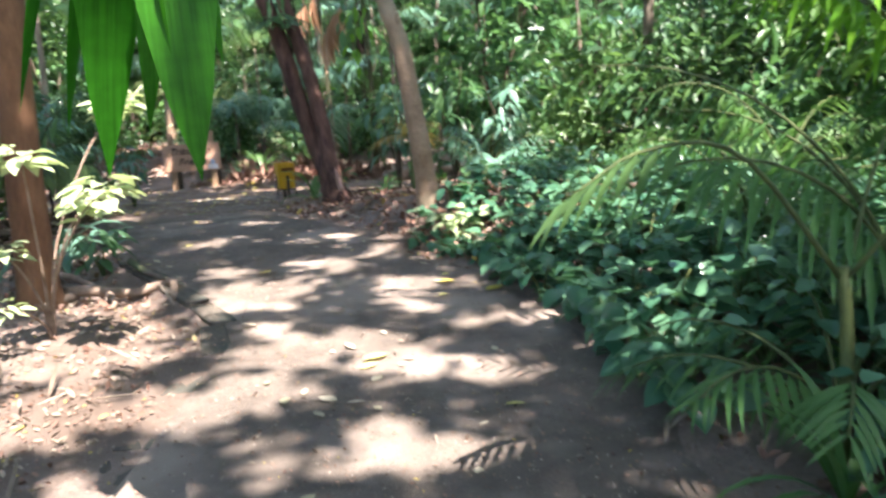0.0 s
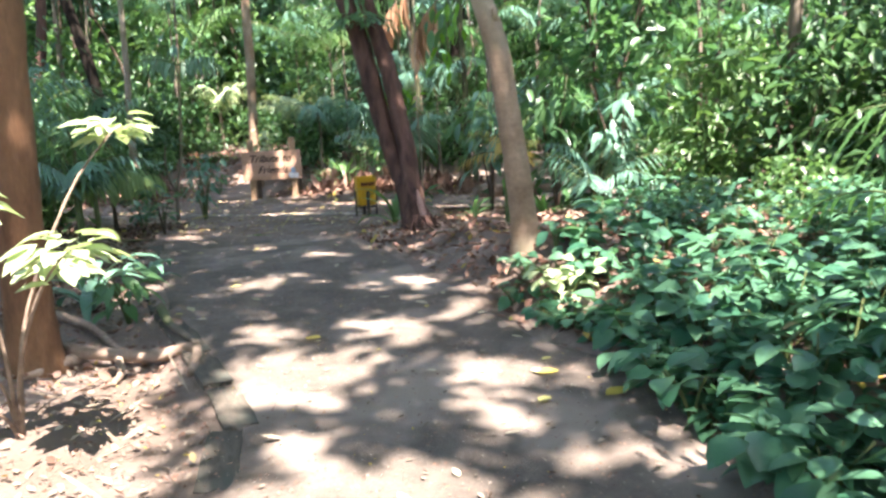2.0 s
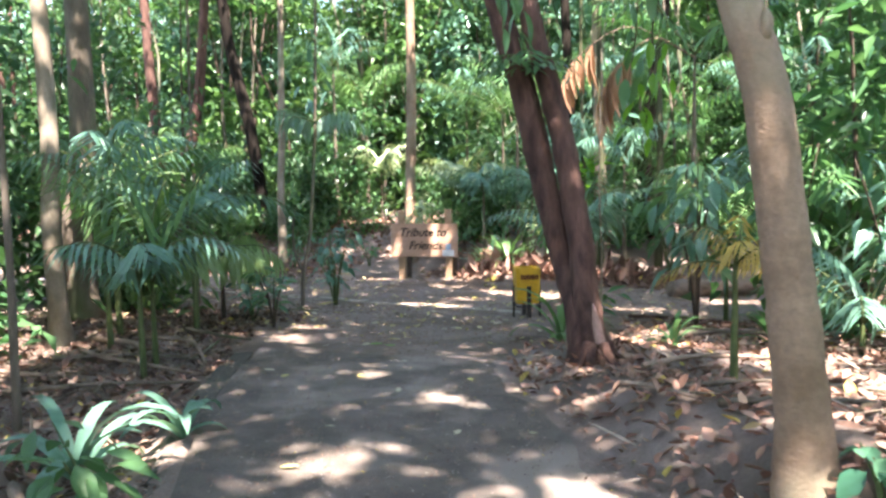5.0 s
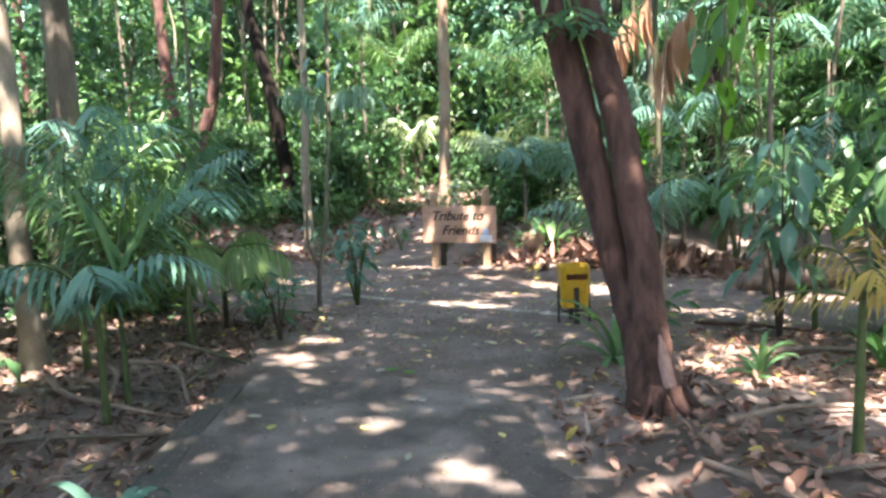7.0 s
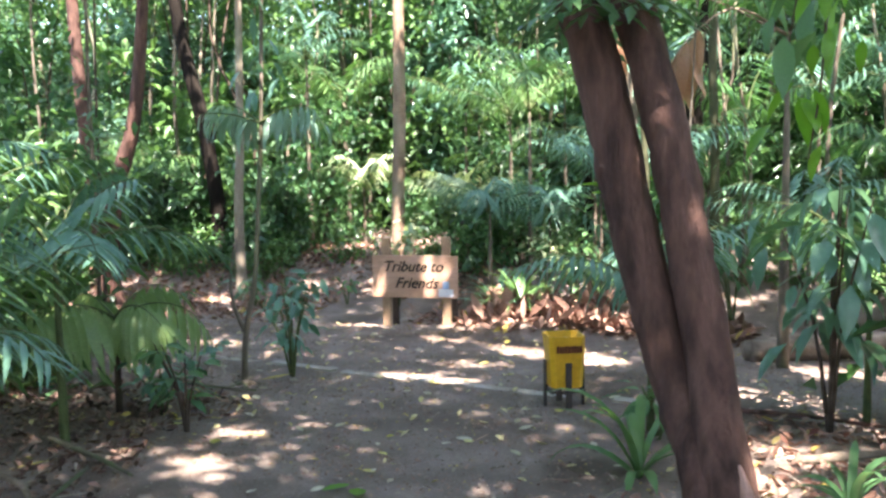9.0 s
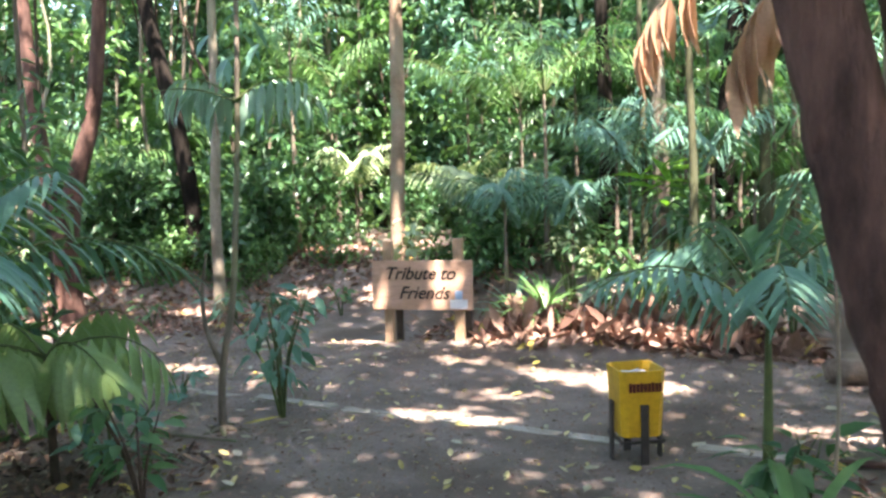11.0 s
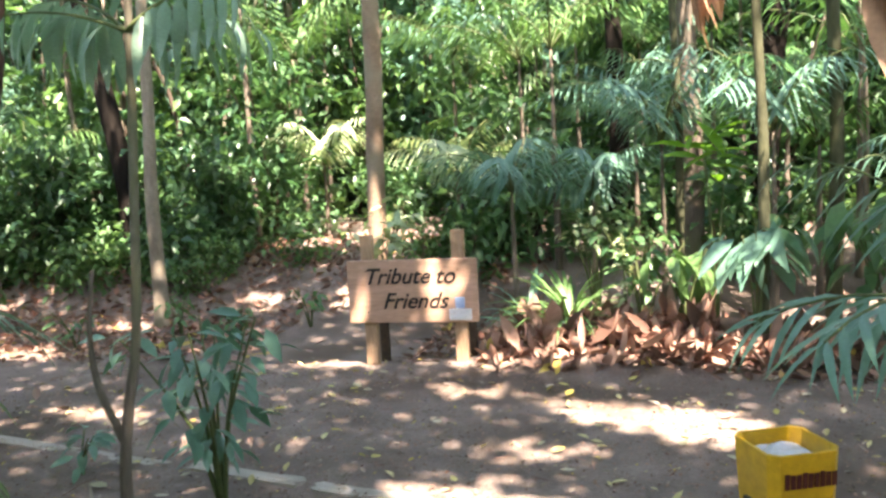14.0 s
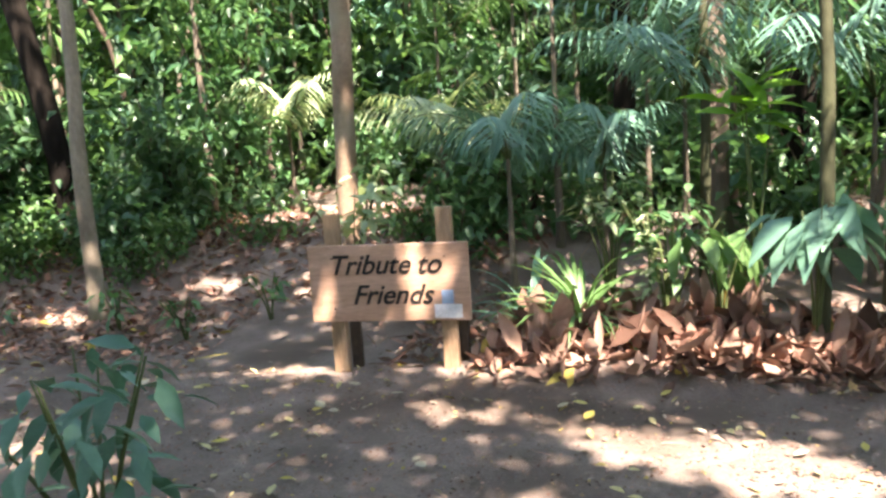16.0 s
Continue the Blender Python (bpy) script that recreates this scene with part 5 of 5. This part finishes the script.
for k, (x, y, st, ln, mat) in enumerate([(-4.35, 18.0, 1.45, 0.95, LEAF_BLUE), (-3.6, 18.6, 1.2, 0.95, LEAF_BLUE), (-2.9, 18.9, 1.7, 1.5, LEAF_BLUE), (-1.9, 18.2, 1.9, 1.6, LEAF_BLUE), (-4.1, 19.6, 2.6, 1.9, LEAF_LIGHT), (-0.9, 19.4, 2.4, 1.9, LEAF_PALM), (-5.3, 19.8, 1.0, 1.3, LEAF_SUNLIT), (-3.2, 20.6, 1.7, 1.5, LEAF_BLUE), (-1.4, 18.8, 1.6, 1.6, LEAF_PALM), (-0.2, 17.9, 1.2, 1.6, LEAF_BLUE), (-4.6, 20.4, 2.4, 1.9, LEAF_LIGHT),
                                           (0.9, 18.6, 1.9, 1.7, LEAF_PALM), (-2.2, 21.6, 2.8, 1.9, LEAF_PALM), (0.2, 20.4, 2.6, 1.9, LEAF_BLUE), (-5.6, 22.0, 2.2, 1.8, LEAF_LIGHT), (-7.6, 21.0, 1.1, 1.2, LEAF_SUNLIT), (-8.9, 22.4, 2.0, 1.6, LEAF_PALM),
                                           (-11.4, 19.6, 1.4, 1.5, LEAF_LIGHT), (-12.8, 18.2, 1.7, 1.6, LEAF_PALM), (1.8, 16.9, 1.5, 1.6, LEAF_BLUE), (2.8, 18.4, 2.4, 1.8, LEAF_PALM), (-9.6, 14.2, 1.2, 1.4, LEAF_PALM), (-11.5, 13.5, 1.8, 1.6, LEAF_BLUE)]):
    palm(x, y, ["tall green feather palm of the wood", "blue-green feather palm of the wood", "light green sunlit feather palm"][[LEAF_PALM, LEAF_BLUE].index(mat) if mat in (LEAF_PALM, LEAF_BLUE) else 2], st, 9, ln, 15, 0.42, 0.085, mat, False, 300 + k, bark=BARK_GREY)
rng_q = np.random.default_rng(33)
placed = 0
while placed < 26:
    x, y = rng_q.uniform(-15, 7), rng_q.uniform(17.9, 26)
    if is_open(x, y, 0.5):
        continue
    mat, text = [(LEAF_PALM, "green feather palm of the wood"), (LEAF_BLUE, "blue-green feather palm of the wood"), (LEAF_LIGHT, "light green feather palm of the wood")][int(rng_q.integers(3))]
    palm(x, y, text, rng_q.uniform(0.8, 3.6), 8, rng_q.uniform(1.3, 2.2), 15, rng_q.uniform(0.4, 0.6), 0.085, mat, False, 400 + placed, bark=BARK_GREY, rise=(30, 80), droop=(60, 120))
    placed += 1
high = palm(-0.7, 15.4, "tall palm with a dead brown hanging frond", 3.3, 7, 1.8, 16, 0.5, 0.085, LEAF_PALM, False, 91, (30, 70), (60, 100), bark=BARK_GREY)
for k, (ends) in enumerate([[(0, 0, 3.25), (-0.5, -0.25, 3.5), (-0.95, -0.5, 3.15), (-1.1, -0.55, 2.8)], [(0, 0, 3.25), (-0.9, 0.5, 3.8), (-1.7, 1.0, 3.5), (-1.9, 1.1, 3.2)]]):
    line = curve_line(ends, 12)
    rib = part("dead_frond", tube(line, np.linspace(0.014, 0.006, 12), 6), DEAD_WOOD, high, "dry brown hanging frond")
    rng = np.random.default_rng(k)
    for i in range(6, 12):
        for s in (-1, 0, 1):
            ln = rng.uniform(0.5, 0.72)
            turn = (Matrix.Rotation(1.9 + s * 0.7, 3, "Z") @ Matrix.Rotation(rng.uniform(-1.5, -1.25), 3, "X") @ Matrix.Rotation(rng.normal(0, 0.5), 3, "Y")).to_quaternion()
            part("leaflet", leaflet_mesh(DEAD_FROND, 0.27), None, rib, at=Matrix.LocRotScale(Vector(line[i]), turn, (ln, ln, ln)))

# ---- kerb, edging, fallen wood and litter ----
kerb = tagged(new("kerb", mesh_of("kerb", *tube([(-13.2, 15.62, -0.13), (1.9, 12.8, -0.13)], [0.05, 0.05], 4), KERB_MAT)), "worn pale concrete kerb flush with trodden soil", "kerb", kind="structure")
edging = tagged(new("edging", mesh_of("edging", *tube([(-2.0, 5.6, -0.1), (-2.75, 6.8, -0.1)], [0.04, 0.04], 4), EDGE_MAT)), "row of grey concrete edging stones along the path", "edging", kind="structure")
stone_meshes = []
for k in range(4):
    bm = box(1.0, 1.0, 1.0, 0, 0.035, 40 + k)
    me = bpy.data.meshes.new("kerbstone")
    bm.to_mesh(me), bm.free()
    stone_meshes.append(me)
KERB_STONES = [m.copy() for m in stone_meshes]
for m in KERB_STONES:
    m.materials.append(KERB_MAT)
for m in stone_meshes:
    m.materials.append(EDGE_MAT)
rng = random.Random(4)
a0, b0 = Vector((-13.0, 15.6)), Vector((1.8, 12.8))
run = (b0 - a0).length
for k in range(int(run / 0.92)):
    c = a0 + (b0 - a0) * ((k + 0.5) * 0.92 / run)
    yaw = math.atan2((b0 - a0).y, (b0 - a0).x)
    ob = part("kerbstone", KERB_STONES[k % 4], None, kerb)
    ob.matrix_world = Matrix.LocRotScale((c.x, c.y, float(ground_z(c.x, c.y)) - 0.126 + rng.uniform(-0.02, 0.006)), Euler((rng.uniform(-0.03, 0.03), rng.uniform(-0.014, 0.014), yaw + rng.uniform(-0.02, 0.02))), (rng.uniform(0.78, 0.9), 0.11, 0.145))
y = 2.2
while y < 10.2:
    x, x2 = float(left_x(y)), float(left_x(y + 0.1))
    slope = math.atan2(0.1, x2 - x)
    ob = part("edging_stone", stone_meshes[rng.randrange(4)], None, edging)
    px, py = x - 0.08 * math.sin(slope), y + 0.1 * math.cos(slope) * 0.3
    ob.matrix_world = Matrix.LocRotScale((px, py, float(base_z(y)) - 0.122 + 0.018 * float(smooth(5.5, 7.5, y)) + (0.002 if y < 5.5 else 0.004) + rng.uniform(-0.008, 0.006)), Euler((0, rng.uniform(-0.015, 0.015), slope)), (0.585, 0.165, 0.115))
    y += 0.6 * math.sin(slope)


def branch(label, points, r0, r1, material=DEAD_WOOD, seed=0, twigs=()):
    """A fallen branch lying on the ground; heights are above the ground under it."""
    x0, y0 = points[0][0], points[0][1]
    base = Vector(on_ground(x0, y0, 0))
    th = thing("fallen_branch", label, "branch", Matrix.Translation(base))
    for k, (pts, a, b) in enumerate([(points, r0, r1), *twigs]):
        line = curve_line([(p[0] - base.x, p[1] - base.y, float(ground_z(p[0], p[1])) + p[2] - base.z) for p in pts], 6 * len(pts))
        part("limb" if k == 0 else "twig", tube(line, np.linspace(a, b, len(line)), 9, 0.2, seed + k), material, th)
    return th


branch("pale dry fallen branch with side twigs near the trunk", [(-3.1, 6.1, 0.08), (-2.75, 5.95, 0.1), (-2.4, 6.0, 0.07), (-2.1, 5.95, 0.05), (-1.98, 5.6, 0.02)], 0.042, 0.026, DEAD_WOOD, 1,
       [([(-2.6, 5.97, 0.08), (-2.45, 5.72, 0.04), (-2.38, 5.5, 0.02)], 0.03, 0.015), ([(-2.85, 6.0, 0.06), (-2.95, 5.75, 0.03), (-3.0, 5.6, 0.02)], 0.04, 0.02)])
branch("dry fallen stick on bare soil", [(-3.75, 7.15, 0.04), (-3.2, 6.7, 0.05), (-2.75, 6.25, 0.03), (-2.5, 6.05, 0.05)], 0.04, 0.02, DEAD_WOOD, 3)
branch("dark rotten fallen branch by the edging", [(-2.75, 6.9, 0.03), (-2.5, 6.5, 0.04), (-2.15, 6.1, 0.03)], 0.035, 0.02, BARK_GREY, 4)
for k, (pts, r) in enumerate([([(-5.9, 9.6, 0.03), (-5.2, 9.9, 0.06), (-4.6, 10.0, 0.03)], 0.03), ([(-6.4, 10.6, 0.04), (-5.5, 10.2, 0.08), (-4.8, 9.3, 0.03)], 0.035), ([(-5.4, 8.6, 0.03), (-4.8, 8.9, 0.05), (-4.1, 9.2, 0.03)], 0.022), ([(-6.6, 9.2, 0.03), (-6.0, 9.0, 0.06), (-5.3, 9.1, 0.03)], 0.03),
                              ([(-6.1, 13.2, 0.03), (-5.8, 13.1, 0.03), (-5.2, 13.05, 0.03)], 0.018), ([(-5.6, 10.4, 0.12), (-5.0, 10.3, 0.14), (-4.55, 9.9, 0.02)], 0.024), ([(-5.1, 10.9, 0.05), (-4.8, 10.2, 0.06), (-4.7, 9.6, 0.03)], 0.016),
                              ([(-6.0, 10.0, 0.06), (-5.2, 9.5, 0.1), (-4.35, 9.6, 0.02)], 0.028), ([(-5.8, 11.3, 0.05), (-5.1, 11.0, 0.07), (-4.6, 10.7, 0.03)], 0.02)]):
    branch("brown fallen branch among dry leaves", pts, r, r * 0.45, DEAD_WOOD if k % 2 else BARK_GREY, 10 + k)
for k, (pts, r) in enumerate([([(-0.9, 9.9, 0.03), (-0.5, 10.2, 0.06), (0.1, 10.4, 0.03)], 0.022), ([(-0.6, 9.0, 0.02), (-0.1, 9.3, 0.05), (0.5, 9.2, 0.03)], 0.02), ([(-0.4, 8.3, 0.03), (0.2, 8.5, 0.05), (0.9, 8.3, 0.03)], 0.022), ([(-1.0, 9.2, 0.02), (-0.7, 8.8, 0.03), (-0.5, 8.5, 0.02)], 0.015),
                              ([(0.2, 10.9, 0.03), (0.9, 11.1, 0.05), (1.6, 10.9, 0.04)], 0.025), ([(-0.9, 12.2, 0.02), (-0.2, 12.4, 0.04), (0.7, 12.3, 0.02)], 0.03)]):
    branch("grey-brown stick lying on dry leaves", pts, r, r * 0.4, DEAD_WOOD if k % 3 == 0 else BARK_GREY, 30 + k)
branch("thick fallen log across the crossing's far side", [(-1.0, 15.7, 0.1), (-0.4, 16.0, 0.13), (0.6, 16.4, 0.14), (1.8, 16.7, 0.12)], 0.15, 0.11, DEAD_WOOD, 50)
branch("thin dark fallen stick on trodden soil", [(-1.35, 13.35, 0.02), (-0.8, 13.3, 0.03), (0.2, 13.1, 0.02)], 0.022, 0.012, BARK_DARK, 51)


def curled(size_ratio, curl):
    v, f = blade(1.0, size_ratio, 3, 0.3, -curl, 0.45)
    return v, np.array(f)


DRY = curled(0.5, 0.22)
STICK = curled(0.07, 0.05)
CURLED = curled(0.42, 0.4)


def litter(label, n, xr, yr, size, material, seed, allow=None, lift=0.01, tilt=0.35, shape=DRY):
    rng = np.random.default_rng(seed)
    x, y = rng.uniform(*xr, n), rng.uniform(*yr, n)
    if allow is not None:
        ok = allow(x, y)
        x, y = x[ok], y[ok]
    ln = rng.uniform(0.5, 1.25, len(x)) * size
    p = np.stack([x, y, ground_z(x, y) + lift + rng.uniform(0, 0.3, len(x)) * ln * tilt], -1)
    t = turns(rng.uniform(0, 6.28, len(x)), rng.normal(0, tilt, len(x)), rng.normal(0, tilt, len(x)))
    ob = new("leaf_litter", mesh_of("leaf_litter", *strewn(shape, p, t, ln, ln * rng.uniform(0.7, 1.3, len(x))), material))
    return tagged(ob, label, "leaf litter", kind="stuff")


verge = lambda x, y: (x < left_x(y) - 0.2 - 0.1 * np.sin(5 * y))
litter("brown dry leaves strewn over the path's verge", 4600, (-7.5, -1.2), (5.4, 13.0), 0.075, LITTER, 1, verge)
litter("fallen leaves coloured dark for the shade on the verge", 3600, (-8.0, -2.6), (7.2, 12.8), 0.085, LITTER_SHADE, 18, verge, 0.012, 0.4)
litter("small brown dry leaves strewn over bare pale soil", 1300, (-7.5, -1.2), (2.3, 5.5), 0.048, LITTER, 65, verge)
litter("greyish dry leaves strewn over the path's verge", 5200, (-7.5, -1.2), (2.0, 13.6), 0.05, LITTER_GROUND, 2, verge)
litter("brown dry leaves between the two trees", 5200, (-2.2, 3.2), (6.2, 13.2), 0.095, LITTER, 3, lambda x, y: (x > right_x(y) - 0.05) & ((y < 11) | (x > -1.4)))
litter("reddish dry leaves between the two trees", 2200, (-2.0, 3.2), (6.4, 13.2), 0.08, LITTER_RED, 4, lambda x, y: (x > right_x(y) + 0.1) & ((y < 11) | (x > -1.2)))
litter("brown dry leaves under the shrub bed", 2600, (0.0, 4.0), (1.0, 7.0), 0.08, LITTER, 5, lambda x, y: x > right_x(y) + np.where(y < 5.8, 0.24, 0.0))
litter("small dry leaf crumbs on the path", 1500, (-5.0, 1.0), (1.0, 11.5), 0.032, LITTER_GROUND, 6, lambda x, y: (x > left_x(y)) & (x < right_x(y)), 0.018, 0.12)
litter("small dry leaves on the trodden crossing", 2600, (-9.5, 1.5), (11.0, 17.4), 0.05, LITTER_GROUND, 7, None, 0.006, 0.15)
litter("pale yellow dry leaves on the trodden crossing", 420, (-8.5, 0.5), (11.2, 17.0), 0.075, LITTER_YELLOW, 17, None, 0.008, 0.2)
litter("large curled pinkish-brown dead leaves on the heap", 420, (-4.3, -1.0), (16.6, 17.7), 0.3, LITTER, 19, None, 0.03, 0.75, CURLED)
litter("heaped red-brown dead leaves beside the sign", 1500, (-4.4, -1.2), (16.65, 17.9), 0.17, LITTER_RED, 8, lambda x, y: y > 16.7 + 0.12 * np.sin(3 * x) , 0.02, 0.7)
litter("pale tan dead leaves heaped beside the sign", 800, (-4.5, -0.8), (16.5, 17.6), 0.15, LITTER, 9, None, 0.02, 0.6)
litter("pinkish dry leaves over the slope behind the sign", 5200, (-13.5, -4.6), (16.9, 20.8), 0.11, LITTER, 10, lambda x, y: ~((x > -6.9) & (x < -5.2) & (y < 18.6)))
litter("red-brown dry leaves over the slope behind the sign", 2400, (-13.5, -4.2), (17.3, 20.8), 0.1, LITTER_RED, 11, lambda x, y: ~((x > -6.9) & (x < -5.2) & (y < 18.6)))
litter("dry leaves on the floor of the wood", 6500, (-20, 13), (-8, 30), 0.13, LITTER, 12, lambda x, y: ~((x > -7.5) & (x < 1.5) & (y > -1) & (y < 18)))

litter("thin dry twigs strewn over the verges", 900, (-7.5, 3.2), (2.5, 13.5), 0.28, LITTER_GROUND, 13, lambda x, y: ((x > right_x(y)) | (x < left_x(y) - 0.2)) & ((y < 11) | (x > -1.2) | (x < -5)), 0.03, 0.25, STICK)
litter("thin dry twigs strewn behind the sign", 420, (-13, -0.5), (16.7, 20.5), 0.3, LITTER, 14, None, 0.03, 0.3, STICK)
litter("small dark twigs on the trodden crossing", 220, (-8.5, 0.5), (11.2, 16.8), 0.14, LITTER_RED, 15, None, 0.012, 0.1, STICK)
litter("dark leaf crumbs on the trodden soil", 900, (-8.5, 1.0), (2.0, 17.0), 0.03, STEM_DARK, 16, lambda x, y: (y > 11) | (x > left_x(y)) & (x < right_x(y)), 0.016, 0.15)

CRUMB = (np.array([[0, 0, 0], [-0.4, 0.5, 0.2], [0, 1, 0], [0.4, 0.5, 0.2]], float), np.array([[0, 2, 1], [0, 3, 2]]))
path_only = lambda x, y: (x > left_x(y) - 0.25) & (x < right_x(y) + 0.1 + 0.25 * (y < 5.8))
litter("fine brown leaf crumbs on the path", 16000, (-5.0, 1.0), (1.5, 11.5), 0.015, LITTER, 61, path_only, 0.017, 0.25, CRUMB)
litter("fine pale grit and crumbs on the path", 12000, (-5.0, 1.0), (1.5, 11.5), 0.012, FALLEN_GRIT, 62, path_only, 0.017, 0.25, CRUMB)
litter("fine brown leaf crumbs on the crossing", 16000, (-8.5, 1.5), (11.0, 16.9), 0.024, LITTER, 63, None, 0.008, 0.25, CRUMB)
litter("fine crumbs over the bare verge", 12000, (-6.5, -1.3), (2.0, 12.0), 0.025, LITTER, 64, verge, 0.008, 0.3, CRUMB)

# Single fallen leaves that stand out.
flat_leaf = {m.name: mesh_of("fallen_leaf", *blade(1.0, 0.55, 4, 0.1, -0.1, 0.45), m) for m in (FALLEN_YELLOW, FALLEN_PALE, LEAF_BRIGHT)}
rng = random.Random(19)
spots = [(-1.47, 6.15, 0.15, FALLEN_YELLOW), (-0.35, 4.05, 0.17, FALLEN_YELLOW), (0.25, 5.15, 0.16, FALLEN_YELLOW), (0.05, 5.5, 0.13, FALLEN_YELLOW), (-0.65, 5.55, 0.1, FALLEN_PALE), (-3.35, 11.0, 0.2, LEAF_BRIGHT), (-3.28, 10.95, 0.17, LEAF_BRIGHT), (-4.6, 11.55, 0.14, FALLEN_YELLOW)]
while len(spots) < 110:
    x, y = rng.uniform(-7, -0.5), rng.uniform(11.5, 16.6)
    spots.append((x, y, rng.uniform(0.07, 0.13), FALLEN_YELLOW if rng.random() < 0.38 else FALLEN_PALE))
while len(spots) < 165:
    y = rng.uniform(2.2, 11.5)
    spots.append((rng.uniform(float(left_x(y)), float(right_x(y))), y, rng.uniform(0.05, 0.11), FALLEN_YELLOW if rng.random() < 0.25 else FALLEN_PALE))
TEXT = {"fallen_yellow": "yellow fallen leaf on trodden soil", "fallen_pale": "pale dry fallen leaf on trodden soil", "leaf_fresh_green": "bright green fallen leaf on the path"}
for x, y, s, m in spots:
    ob = tagged(new("fallen_leaf", flat_leaf[m.name]), TEXT[m.name], "leaf", "fallen leaves")
    ob.matrix_world = Matrix.LocRotScale(on_ground(x, y, 0.022), Euler((rng.uniform(-0.12, 0.12), rng.uniform(-0.15, 0.15), rng.uniform(0, 6.28))), (s * rng.uniform(0.8, 1.2), s, s))
